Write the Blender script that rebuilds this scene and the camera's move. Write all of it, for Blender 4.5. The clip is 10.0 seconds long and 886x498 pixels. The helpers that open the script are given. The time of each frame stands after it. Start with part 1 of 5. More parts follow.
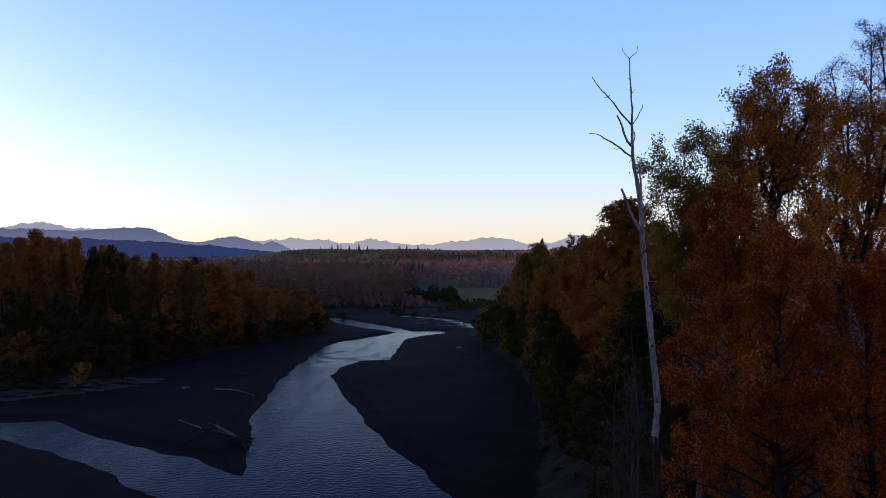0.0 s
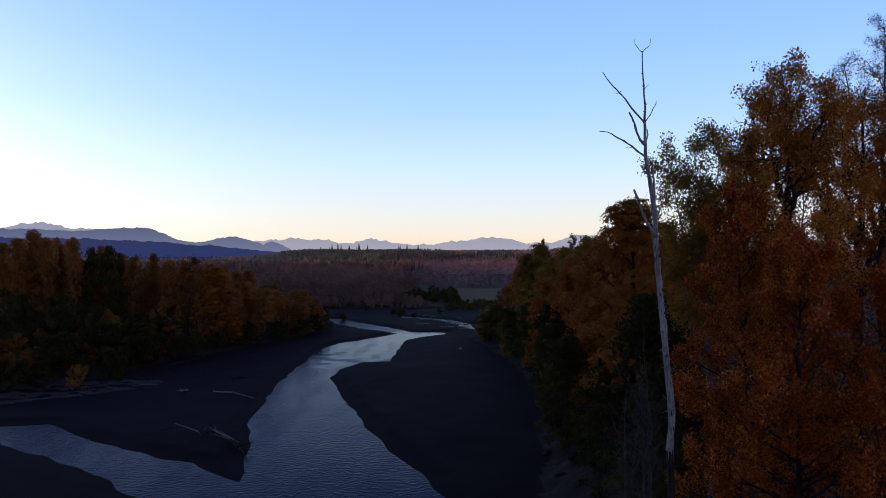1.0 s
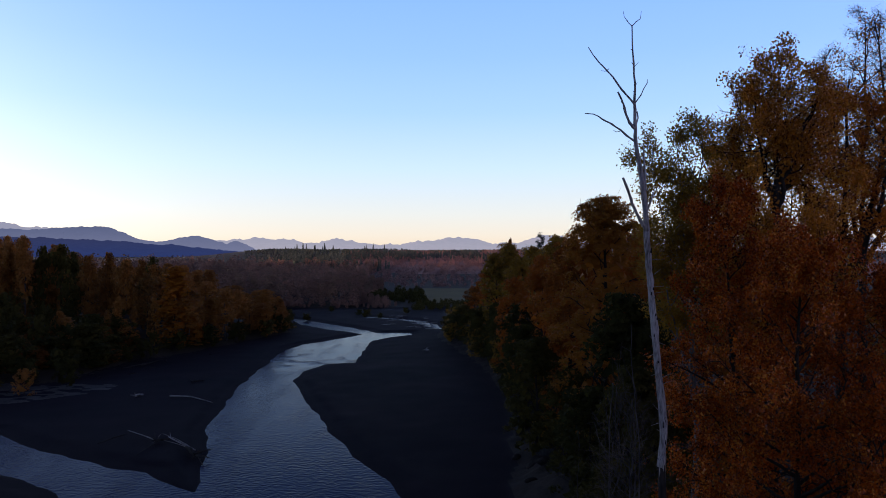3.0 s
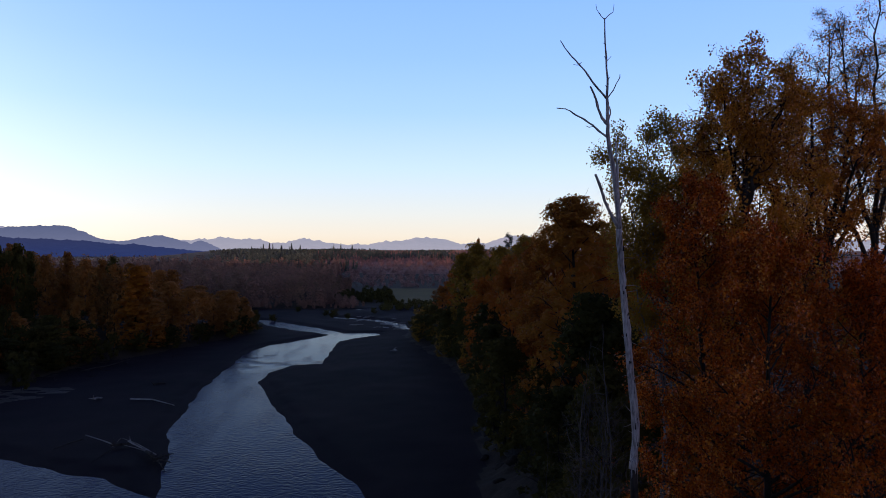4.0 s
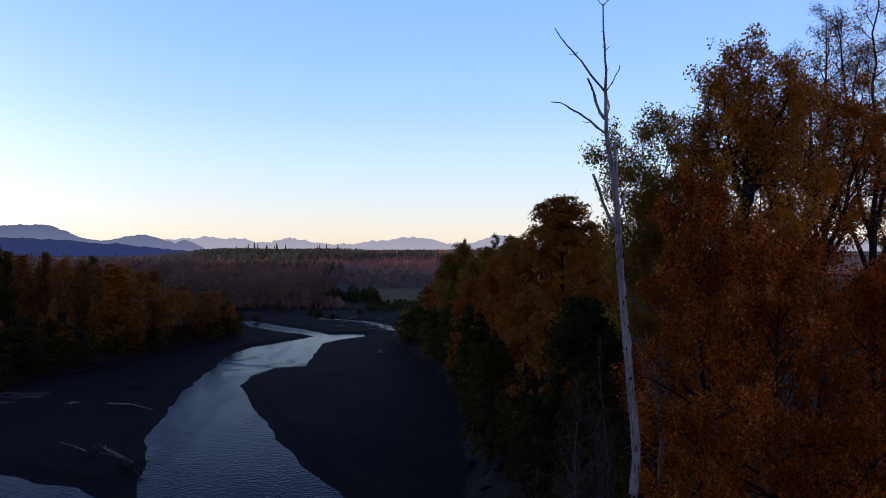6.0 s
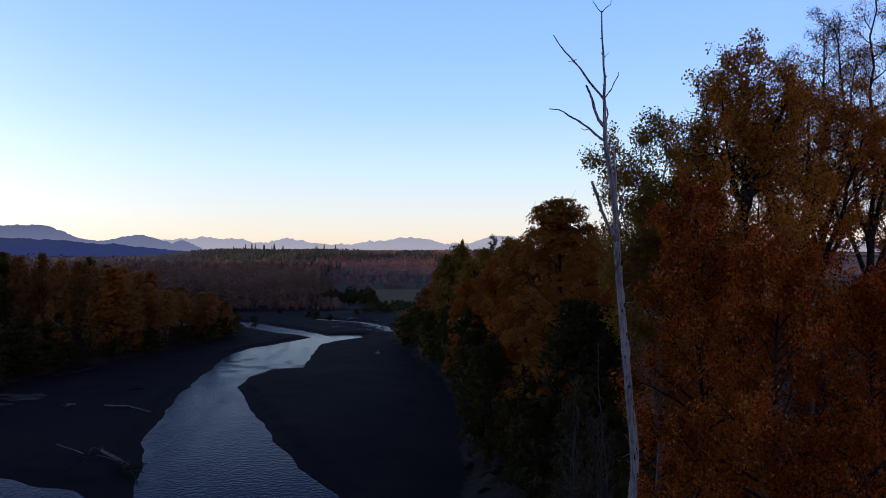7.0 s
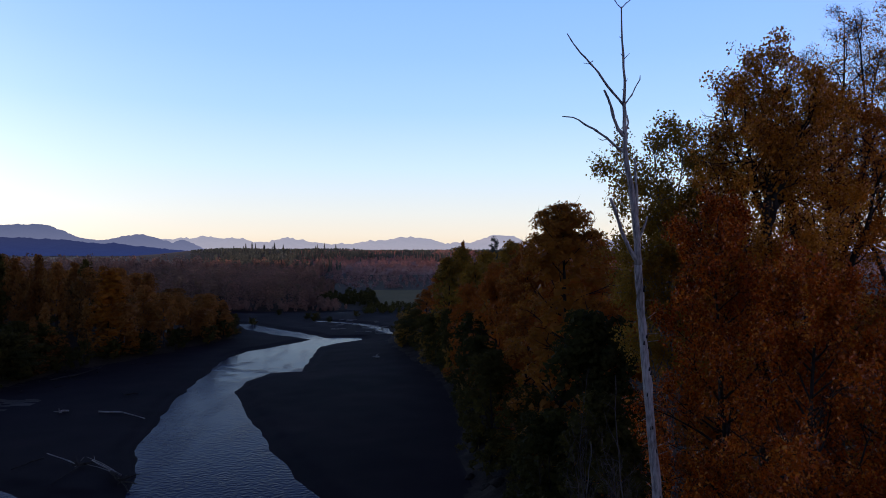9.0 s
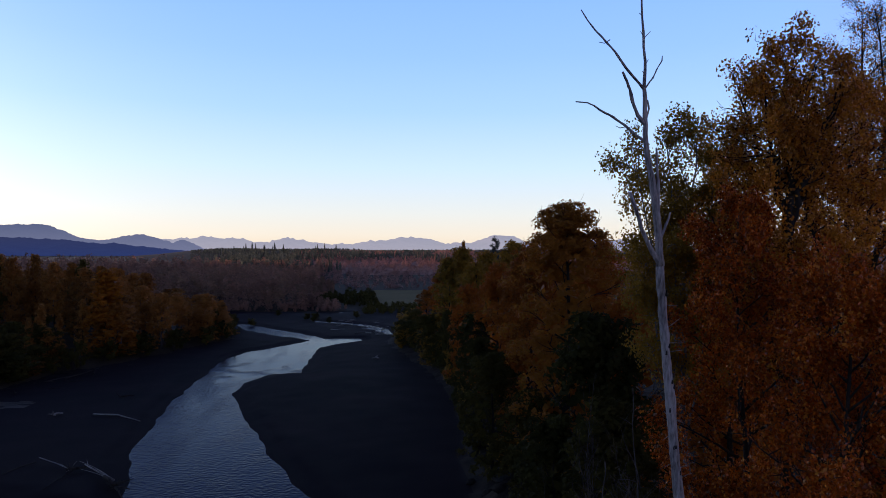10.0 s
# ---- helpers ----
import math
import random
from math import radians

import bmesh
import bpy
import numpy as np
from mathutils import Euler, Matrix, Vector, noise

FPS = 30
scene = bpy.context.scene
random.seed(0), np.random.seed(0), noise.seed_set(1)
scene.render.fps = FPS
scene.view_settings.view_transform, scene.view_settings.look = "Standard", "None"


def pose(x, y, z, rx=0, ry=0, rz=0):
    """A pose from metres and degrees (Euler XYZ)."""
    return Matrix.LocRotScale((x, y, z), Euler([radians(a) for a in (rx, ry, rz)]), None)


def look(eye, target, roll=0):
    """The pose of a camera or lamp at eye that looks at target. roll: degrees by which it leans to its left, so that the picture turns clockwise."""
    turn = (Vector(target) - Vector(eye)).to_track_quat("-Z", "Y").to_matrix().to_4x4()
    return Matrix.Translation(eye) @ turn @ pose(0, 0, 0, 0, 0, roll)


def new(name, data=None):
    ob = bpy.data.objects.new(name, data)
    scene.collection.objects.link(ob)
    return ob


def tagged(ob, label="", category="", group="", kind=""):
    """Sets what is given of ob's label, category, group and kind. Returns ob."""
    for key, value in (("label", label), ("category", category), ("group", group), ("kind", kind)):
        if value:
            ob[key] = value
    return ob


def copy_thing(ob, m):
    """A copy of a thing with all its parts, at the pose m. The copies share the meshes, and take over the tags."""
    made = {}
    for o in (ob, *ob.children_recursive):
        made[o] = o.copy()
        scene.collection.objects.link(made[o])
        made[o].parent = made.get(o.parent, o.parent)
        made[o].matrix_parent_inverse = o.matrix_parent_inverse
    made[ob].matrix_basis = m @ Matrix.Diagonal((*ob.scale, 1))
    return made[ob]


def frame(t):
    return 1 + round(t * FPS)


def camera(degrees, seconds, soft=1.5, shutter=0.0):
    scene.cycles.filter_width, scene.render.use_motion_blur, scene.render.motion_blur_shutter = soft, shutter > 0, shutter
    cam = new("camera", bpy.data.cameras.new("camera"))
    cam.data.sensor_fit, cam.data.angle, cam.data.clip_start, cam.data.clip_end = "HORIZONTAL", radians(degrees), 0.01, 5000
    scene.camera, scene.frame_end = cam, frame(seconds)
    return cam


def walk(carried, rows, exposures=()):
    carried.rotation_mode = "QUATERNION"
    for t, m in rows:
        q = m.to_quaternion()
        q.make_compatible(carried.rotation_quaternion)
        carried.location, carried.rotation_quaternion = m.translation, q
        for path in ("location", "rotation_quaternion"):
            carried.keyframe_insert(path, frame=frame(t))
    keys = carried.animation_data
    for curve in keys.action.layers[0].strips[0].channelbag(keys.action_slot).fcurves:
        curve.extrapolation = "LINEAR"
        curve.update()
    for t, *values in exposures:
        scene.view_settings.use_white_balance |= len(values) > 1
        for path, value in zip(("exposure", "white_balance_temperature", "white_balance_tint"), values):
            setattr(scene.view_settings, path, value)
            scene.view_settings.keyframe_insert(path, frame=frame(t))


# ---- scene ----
cam = camera(66.2, 10.0, soft=0.8)
METRES, EYE, TILT, LEAN, TURN = 14.5, 35.0, 0.0, 0.0, 0.0
ROWS = [
    (0.0, 0.0, 0.0, 0.0, 0.0, 0.0, -0.0),
    (0.5, -0.003, 0.0455, 0.0138, 0.01, -0.01, 0.02),
    (1.0, -0.0075, 0.1239, 0.015, 0.01, -0.01, 0.05),
    (1.5, -0.0111, 0.2016, 0.0132, 0.01, -0.02, 0.04),
    (2.0, -0.013, 0.2759, 0.0092, 0.04, -0.02, 0.05),
    (2.5, -0.0125, 0.3295, 0.0036, -0.67, -0.01, -0.01),
    (2.7, -0.0121, 0.3475, 0.0014, -1.6, -0.01, -0.03),
    (3.8, -0.0095, 0.4185, -0.0078, -5.0, 0.01, -0.15),
    (4.0, -0.0081, 0.4348, -0.0088, -5.5, 0.01, -0.16),
    (4.5, -0.0012, 0.488, -0.0103, -5.89, -0.01, -0.16),
    (5.0, 0.0082, 0.5532, -0.0083, -6.19, -0.03, -0.18),
    (5.5, 0.0138, 0.5908, -0.0001, -6.41, -0.02, -0.2),
    (5.7, 0.0142, 0.597, 0.0034, -6.53, -0.02, -0.2),
    (6.8, 0.0136, 0.6058, 0.0235, -6.82, 0.01, -0.21),
    (7.0, 0.0136, 0.6088, 0.0279, -6.86, 0.01, -0.21),
    (7.5, 0.0162, 0.6249, 0.0434, -6.87, 0.01, -0.22),
    (8.0, 0.0216, 0.6666, 0.0623, -6.88, -0.0, -0.23),
    (8.5, 0.0283, 0.7234, 0.0774, -6.85, -0.01, -0.24),
    (9.0, 0.0374, 0.8034, 0.0878, -6.82, -0.04, -0.24),
    (9.5, 0.0475, 0.888, 0.0911, -6.82, -0.07, -0.23),
    (10.0, 0.0564, 0.9615, 0.0866, -6.79, -0.03, -0.26),
]
walk(cam, [(t, pose(0, 0, EYE, TILT, LEAN, TURN) @ pose(METRES * x, METRES * y, METRES * z, 90 + pitch, roll, yaw)) for t, x, y, z, yaw, pitch, roll in ROWS])

# ---- light: clear sky just before sunset, the low sun off to the west (-x) ----
SUN_AZ, SUN_EL = 70.0, 3.2          # degrees to the left of +y, degrees up
SUN_DIR = Vector((-math.sin(radians(SUN_AZ)) * math.cos(radians(SUN_EL)), math.cos(radians(SUN_AZ)) * math.cos(radians(SUN_EL)), math.sin(radians(SUN_EL))))
world = bpy.data.worlds.new("evening_sky")
scene.world = world
world.use_nodes = True
wn = world.node_tree.nodes
wl = world.node_tree.links


def sky_math(operation, a, c, e=None):
    s = wn.new("ShaderNodeMath")
    s.operation = operation
    for slot, value in enumerate((a, c, e)):
        if value is None:
            continue
        if isinstance(value, (int, float)):
            s.inputs[slot].default_value = value
        else:
            wl.new(value, s.inputs[slot])
    return s.outputs[0]


sky = wn.new("ShaderNodeTexSky")
sky.sky_type = "NISHITA"
sky.sun_disc = False
sky.sun_elevation = radians(SUN_EL)
sky.sun_rotation = radians(-SUN_AZ)
sky.altitude = 100
sky.air_density, sky.dust_density, sky.ozone_density = 1.0, 1.0, 2.0
# the dusk gradient: cream at the horizon, clear blue above, deep blue overhead
where = wn.new("ShaderNodeTexCoord")
axis = wn.new("ShaderNodeSeparateXYZ")
wl.new(where.outputs["Generated"], axis.inputs[0])
dusk = wn.new("ShaderNodeValToRGB")
DUSK = [(0.0, (0.95, 0.78, 0.60)), (0.02, (0.95, 0.86, 0.74)), (0.05, (0.87, 0.89, 0.88)), (0.116, (0.66, 0.86, 1.08)), (0.196, (0.45, 0.71, 1.18)),
        (0.272, (0.35, 0.61, 1.25)), (0.35, (0.29, 0.54, 1.3)), (0.43, (0.14, 0.24, 0.66)), (0.55, (0.05, 0.08, 0.25)), (0.75, (0.016, 0.025, 0.08))]
while len(dusk.color_ramp.elements) < len(DUSK):
    dusk.color_ramp.elements.new(0.5)
for e, (p, c) in zip(dusk.color_ramp.elements, DUSK):
    e.position, e.color = p, (*c, 1)
wl.new(axis.outputs[2], dusk.inputs[0])
towards = wn.new("ShaderNodeVectorMath")
towards.operation = "DOT_PRODUCT"
towards.inputs[1].default_value = SUN_DIR
wl.new(where.outputs["Generated"], towards.inputs[0])
cosine = towards.outputs["Value"]
fade = wn.new("ShaderNodeMapRange")       # away from the sun the sky is dimmer and mauve
fade.inputs[1].default_value, fade.inputs[2].default_value = -1.0, -0.2
wl.new(cosine, fade.inputs[0])
mauve = wn.new("ShaderNodeValToRGB")
mauve.color_ramp.elements[0].color, mauve.color_ramp.elements[1].color = (0.95, 0.55, 0.6, 1), (1, 1, 1, 1)
wl.new(fade.outputs[0], mauve.inputs[0])
dim = wn.new("ShaderNodeVectorMath")
dim.operation = "MULTIPLY"
wl.new(dusk.outputs[0], dim.inputs[0])
wl.new(mauve.outputs[0], dim.inputs[1])
low = sky_math("POWER", sky_math("MAXIMUM", sky_math("MULTIPLY_ADD", axis.outputs[2], -1.8, 1.0), 0.0), 1.3)      # the glow hugs the horizon
glow = sky_math("MULTIPLY", sky_math("MULTIPLY", sky_math("POWER", sky_math("MAXIMUM", cosine, 0.0), 6.0), 1.7), low)
glow_colour = wn.new("ShaderNodeVectorMath")
glow_colour.operation = "SCALE"
glow_colour.inputs[0].default_value = (1.0, 0.93, 0.82)
wl.new(glow, glow_colour.inputs["Scale"])
both = wn.new("ShaderNodeVectorMath")
both.operation = "ADD"
wl.new(dim.outputs[0], both.inputs[0])
wl.new(glow_colour.outputs[0], both.inputs[1])
air = wn.new("ShaderNodeVectorMath")
air.operation = "MULTIPLY_ADD"
air.inputs[1].default_value = (0.01, 0.01, 0.01)
wl.new(sky.outputs[0], air.inputs[0])
wl.new(both.outputs[0], air.inputs[2])
wl.new(air.outputs[0], wn["Background"].inputs[0])
wn["Background"].inputs[1].default_value = 1.0

sun_lamp = bpy.data.lights.new("sun", "SUN")
sun_lamp.energy, sun_lamp.angle, sun_lamp.color = 5.0, radians(0.6), (1.0, 0.62, 0.48)
sun = new("sun", sun_lamp)
sun.matrix_world = look((0, 0, 300), Vector((0, 0, 300)) - SUN_DIR)


# ---- materials ----
def material(name):
    m = bpy.data.materials.new(name)
    m.use_nodes = True
    return m, m.node_tree.nodes, m.node_tree.links, m.node_tree.nodes["Principled BSDF"]


def add(nodes, kind, **values):
    n = nodes.new(kind)
    for key, value in values.items():
        n.inputs[key.replace("_", " ")].default_value = value
    return n


def ramp(nodes, stops):
    r = nodes.new("ShaderNodeValToRGB")
    el = r.color_ramp.elements
    while len(el) < len(stops):
        el.new(0.5)
    for e, (p, c) in zip(el, stops):
        e.position, e.color = p, (*c, 1)
    return r


def mottled(name, dark, light, grain=30.0, patch=0.4, rough=0.9, bump=0.02, third=None, gloss=0.15):
    """Two-scale noise between colours, with a fine relief; in metres."""
    m, n, l, b = material(name)
    co = n.new("ShaderNodeTexCoord")
    big = add(n, "ShaderNodeTexNoise", Scale=patch, Detail=6.0, Roughness=0.6)
    small = add(n, "ShaderNodeTexNoise", Scale=grain, Detail=3.0, Roughness=0.7)
    l.new(co.outputs["Object"], big.inputs["Vector"])
    l.new(co.outputs["Object"], small.inputs["Vector"])
    mix = add(n, "ShaderNodeMath")
    mix.operation = "MULTIPLY_ADD"
    mix.inputs[1].default_value = 0.55
    l.new(small.outputs[0], mix.inputs[0])
    half = n.new("ShaderNodeMath")
    half.operation = "MULTIPLY"
    half.inputs[1].default_value = 0.45
    l.new(big.outputs[0], half.inputs[0])
    l.new(half.outputs[0], mix.inputs[2])
    mid = third or tuple((a + c) / 2 for a, c in zip(dark, light))
    r = ramp(n, [(0.36, dark), (0.5, mid), (0.64, light)])
    l.new(mix.outputs[0], r.inputs[0])
    l.new(r.outputs[0], b.inputs["Base Color"])
    b.inputs["Roughness"].default_value = rough
    b.inputs["Specular IOR Level"].default_value = gloss
    bp = add(n, "ShaderNodeBump", Strength=0.6, Distance=bump)
    l.new(small.outputs[0], bp.inputs["Height"])
    l.new(bp.outputs[0], b.inputs["Normal"])
    return m


def leaves(name, colours, through_light=0.5, gloss=0.1, by_leaf=0.5, by_tree=0.25, by_spray=0.25, spray=0.55):
    """Leaf colours that differ from leaf to leaf, from spray to spray and from tree to tree."""
    m, n, l, b = material(name)
    g = n.new("ShaderNodeNewGeometry")
    o = n.new("ShaderNodeObjectInfo")
    s = n.new("ShaderNodeMath")
    s.operation = "MULTIPLY_ADD"
    s.inputs[1].default_value = by_leaf
    l.new(g.outputs["Random Per Island"], s.inputs[0])
    t = n.new("ShaderNodeMath")
    t.operation = "MULTIPLY_ADD"
    t.inputs[1].default_value = by_tree
    l.new(o.outputs["Random"], t.inputs[0])
    l.new(t.outputs[0], s.inputs[2])
    co = n.new("ShaderNodeTexCoord")
    no = add(n, "ShaderNodeTexNoise", Scale=spray, Detail=2.0, Roughness=0.5)
    l.new(co.outputs["Object"], no.inputs["Vector"])
    wide = n.new("ShaderNodeMapRange")
    wide.inputs[1].default_value, wide.inputs[2].default_value, wide.inputs[3].default_value, wide.inputs[4].default_value = 0.3, 0.7, 0.0, by_spray
    l.new(no.outputs[0], wide.inputs[0])
    l.new(wide.outputs[0], t.inputs[2])
    k = len(colours)
    r = ramp(n, [((i + 0.5) / k, c) for i, c in enumerate(colours)])
    l.new(s.outputs[0], r.inputs[0])
    l.new(r.outputs[0], b.inputs["Base Color"])
    b.inputs["Roughness"].default_value = 0.5 if gloss < 0.2 else 0.3
    b.inputs["Specular IOR Level"].default_value = gloss
    tr = n.new("ShaderNodeBsdfTranslucent")
    l.new(r.outputs[0], tr.inputs[0])
    mx = n.new("ShaderNodeMixShader")
    mx.inputs[0].default_value = through_light
    l.new(b.outputs[0], mx.inputs[1])
    l.new(tr.outputs[0], mx.inputs[2])
    l.new(mx.outputs[0], n["Material Output"].inputs[0])
    return m


def bark(name, dark, light, scale=6.0):
    m, n, l, b = material(name)
    co = n.new("ShaderNodeTexCoord")
    mp = n.new("ShaderNodeMapping")
    mp.inputs["Scale"].default_value = (1, 1, 0.18)
    l.new(co.outputs["Object"], mp.inputs[0])
    a = add(n, "ShaderNodeTexNoise", Scale=scale, Detail=7.0, Roughness=0.65)
    c = add(n, "ShaderNodeTexNoise", Scale=0.7, Detail=3.0)
    l.new(mp.outputs[0], a.inputs["Vector"])
    l.new(co.outputs["Object"], c.inputs["Vector"])
    s = n.new("ShaderNodeMath")
    s.operation = "MULTIPLY_ADD"
    s.inputs[1].default_value = 0.4
    l.new(c.outputs[0], s.inputs[0])
    h = n.new("ShaderNodeMath")
    h.operation = "MULTIPLY"
    h.inputs[1].default_value = 0.6
    l.new(a.outputs[0], h.inputs[0])
    l.new(h.outputs[0], s.inputs[2])
    r = ramp(n, [(0.36, dark), (0.6, light)])
    l.new(s.outputs[0], r.inputs[0])
    l.new(r.outputs[0], b.inputs["Base Color"])
    b.inputs["Roughness"].default_value = 0.85
    b.inputs["Specular IOR Level"].default_value = 0.15
    bp = add(n, "ShaderNodeBump", Strength=0.7, Distance=0.02)
    l.new(a.outputs[0], bp.inputs["Height"])
    l.new(bp.outputs[0], b.inputs["Normal"])
    return m


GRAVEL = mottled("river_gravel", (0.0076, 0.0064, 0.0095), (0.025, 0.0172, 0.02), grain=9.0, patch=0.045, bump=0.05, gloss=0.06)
SILT = mottled("pale_silt", (0.03, 0.026, 0.022), (0.12, 0.105, 0.088), grain=3.0, patch=0.15, bump=0.03)
SOIL = mottled("bank_soil", (0.009, 0.007, 0.005), (0.038, 0.028, 0.022), grain=2.5, patch=0.25, bump=0.08)
LITTER = mottled("forest_litter", (0.018, 0.014, 0.009), (0.06, 0.042, 0.022), grain=2.0, patch=0.1, bump=0.08)
GRASS = mottled("meadow_grass", (0.075, 0.06, 0.014), (0.16, 0.12, 0.03), grain=0.6, patch=0.03, bump=0.05)
HEATH = mottled("cut_slope_brush", (0.13, 0.062, 0.046), (0.38, 0.18, 0.125), grain=0.25, patch=0.02, bump=0.3)
BARK_DARK = bark("cottonwood_bark", (0.012, 0.009, 0.007), (0.044, 0.033, 0.026))
BARK_PALE = bark("pale_bark", (0.07, 0.06, 0.053), (0.22, 0.195, 0.175))
BARK_ALDER = bark("alder_bark", (0.03, 0.025, 0.022), (0.12, 0.1, 0.09))
BARK_TWIG = bark("bare_twig_bark", (0.045, 0.033, 0.025), (0.14, 0.105, 0.08))
SNAG_WOOD = bark("weathered_dead_wood", (0.06, 0.046, 0.04), (0.47, 0.395, 0.355), 14.0)
DRIFT = bark("bleached_driftwood", (0.1, 0.088, 0.078), (0.42, 0.38, 0.34), 5.0)
LEAF_ORANGE = leaves("orange_leaves", [(0.0889, 0.0276, 0.00444), (0.248, 0.0551, 0.00444), (0.444, 0.0862, 0.00532), (0.585, 0.12, 0.00709), (0.748, 0.287, 0.0394)], gloss=0.3, by_leaf=0.68, by_tree=0.1, by_spray=0.22)
LEAF_RED = leaves("red_brown_leaves", [(0.103, 0.0242, 0.00483), (0.266, 0.0507, 0.00483), (0.531, 0.0942, 0.00604), (0.676, 0.133, 0.00845), (0.85, 0.206, 0.0121)], gloss=0.3, by_leaf=0.68, by_tree=0.1, by_spray=0.22)
LEAF_AMBER = leaves("amber_leaves", [(0.179, 0.0616, 0.00672), (0.403, 0.14, 0.0134), (0.582, 0.224, 0.0202), (0.694, 0.28, 0.0269), (0.829, 0.347, 0.0336)], gloss=0.3)
LEAF_BROWN = leaves("russet_leaves", [(0.246, 0.0899, 0.0145), (0.435, 0.138, 0.0159), (0.609, 0.181, 0.0174), (0.522, 0.189, 0.0232), (0.725, 0.217, 0.0203)])
LEAF_BANK = leaves("bank_russet_leaves", [(0.15, 0.0677, 0.015), (0.299, 0.0991, 0.015), (0.45, 0.126, 0.015), (0.35, 0.13, 0.0187), (0.601, 0.158, 0.0163)], by_leaf=0.2, by_tree=0.5, by_spray=0.3, spray=0.3)
LEAF_RUST = leaves("rust_leaves", [(0.197, 0.1, 0.0346), (0.319, 0.143, 0.0363), (0.457, 0.183, 0.0381), (0.381, 0.172, 0.0414), (0.532, 0.198, 0.0381)], by_leaf=0.2, by_tree=0.5, by_spray=0.3, spray=0.3)


def far_foliage(name, dark, light, patch=0.06):
    """Foliage so far off that only whole crowns differ in colour."""
    m, n, l, b = material(name)
    co = n.new("ShaderNodeTexCoord")
    no = add(n, "ShaderNodeTexNoise", Scale=patch, Detail=3.0, Roughness=0.6)
    l.new(co.outputs["Object"], no.inputs["Vector"])
    r = ramp(n, [(0.36, dark), (0.64, light)])
    l.new(no.outputs[0], r.inputs[0])
    l.new(r.outputs[0], b.inputs["Base Color"])
    b.inputs["Roughness"].default_value = 1.0
    b.inputs["Specular IOR Level"].default_value = 0.0
    tr = n.new("ShaderNodeBsdfTranslucent")
    l.new(r.outputs[0], tr.inputs[0])
    mx = n.new("ShaderNodeMixShader")
    mx.inputs[0].default_value = 0.5
    l.new(b.outputs[0], mx.inputs[1])
    l.new(tr.outputs[0], mx.inputs[2])
    l.new(mx.outputs[0], n["Material Output"].inputs[0])
    return m


# the haze of distance is put into these foliage colours, paled and greyed
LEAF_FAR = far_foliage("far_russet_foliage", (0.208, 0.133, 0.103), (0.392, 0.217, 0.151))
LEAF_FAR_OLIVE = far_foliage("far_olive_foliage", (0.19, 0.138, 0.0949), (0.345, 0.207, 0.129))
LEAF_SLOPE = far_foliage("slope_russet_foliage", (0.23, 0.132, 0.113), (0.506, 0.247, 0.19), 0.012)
LEAF_OLIVE = leaves("olive_leaves", [(0.135, 0.0918, 0.0162), (0.257, 0.155, 0.0216), (0.378, 0.196, 0.0243), (0.297, 0.176, 0.0243), (0.459, 0.203, 0.023)], by_leaf=0.3, by_tree=0.4, by_spray=0.3)
LEAF_WOOD = leaves("brown_wood_leaves", [(0.127, 0.0711, 0.0239), (0.225, 0.103, 0.0254), (0.329, 0.127, 0.0269), (0.284, 0.127, 0.0299), (0.419, 0.143, 0.0269)], by_leaf=0.2, by_tree=0.5, by_spray=0.3, spray=0.3)
LEAF_TAN = leaves("tan_leaves", [(0.16, 0.0759, 0.0148), (0.283, 0.119, 0.0185), (0.419, 0.157, 0.0209), (0.345, 0.146, 0.0222), (0.517, 0.179, 0.0209)], by_leaf=0.2, by_tree=0.5, by_spray=0.3, spray=0.3)
LEAF_GREEN = leaves("dark_green_leaves", [(0.042, 0.042, 0.0126), (0.07, 0.0616, 0.0168), (0.105, 0.0812, 0.0196), (0.063, 0.056, 0.0154)], by_leaf=0.2, by_tree=0.5, by_spray=0.3, spray=0.3, gloss=0.02)
LEAF_GOLD = leaves("golden_leaves", [(0.329, 0.109, 0.0109), (0.43, 0.149, 0.014), (0.375, 0.133, 0.014), (0.485, 0.156, 0.0133)], by_leaf=0.2, by_tree=0.5, by_spray=0.3, spray=0.3)
# brush and needle colours are lightened for distance haze as well
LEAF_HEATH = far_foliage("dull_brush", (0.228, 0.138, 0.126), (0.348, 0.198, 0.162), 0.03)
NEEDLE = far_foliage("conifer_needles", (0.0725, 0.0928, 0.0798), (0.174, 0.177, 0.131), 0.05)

m, n, l, b = material("river_water")
b.inputs["Base Color"].default_value = (0.002, 0.003, 0.042, 1)
b.inputs["Roughness"].default_value = 0.07
b.inputs["IOR"].default_value = 1.074
co = n.new("ShaderNodeTexCoord")
w1 = add(n, "ShaderNodeTexNoise", Scale=1.3, Detail=3.0, Roughness=0.55)
w2 = add(n, "ShaderNodeTexNoise", Scale=0.09, Detail=3.0)
l.new(co.outputs["Object"], w1.inputs["Vector"])
wmap = n.new("ShaderNodeMapping")
wmap.inputs["Scale"].default_value = (2.2, 0.6, 1)
l.new(co.outputs["Object"], wmap.inputs[0])
l.new(wmap.outputs[0], w2.inputs["Vector"])
wm = n.new("ShaderNodeMath")
wm.operation = "MULTIPLY"
wr = ramp(n, [(0.4, (0.5, 0.5, 0.5)), (0.66, (2.0, 2.0, 2.0))])      # calm reaches and riffles
l.new(w2.outputs[0], wr.inputs[0])
wsep = n.new("ShaderNodeSeparateXYZ")          # the shallow side arms run in stronger riffles
l.new(co.outputs["Object"], wsep.inputs[0])
side = n.new("ShaderNodeMapRange")
for k, v in enumerate((-36.0, -50.0, 0.0, 1.6)):
    side.inputs[k + 1].default_value = v
l.new(wsep.outputs[0], side.inputs[0])
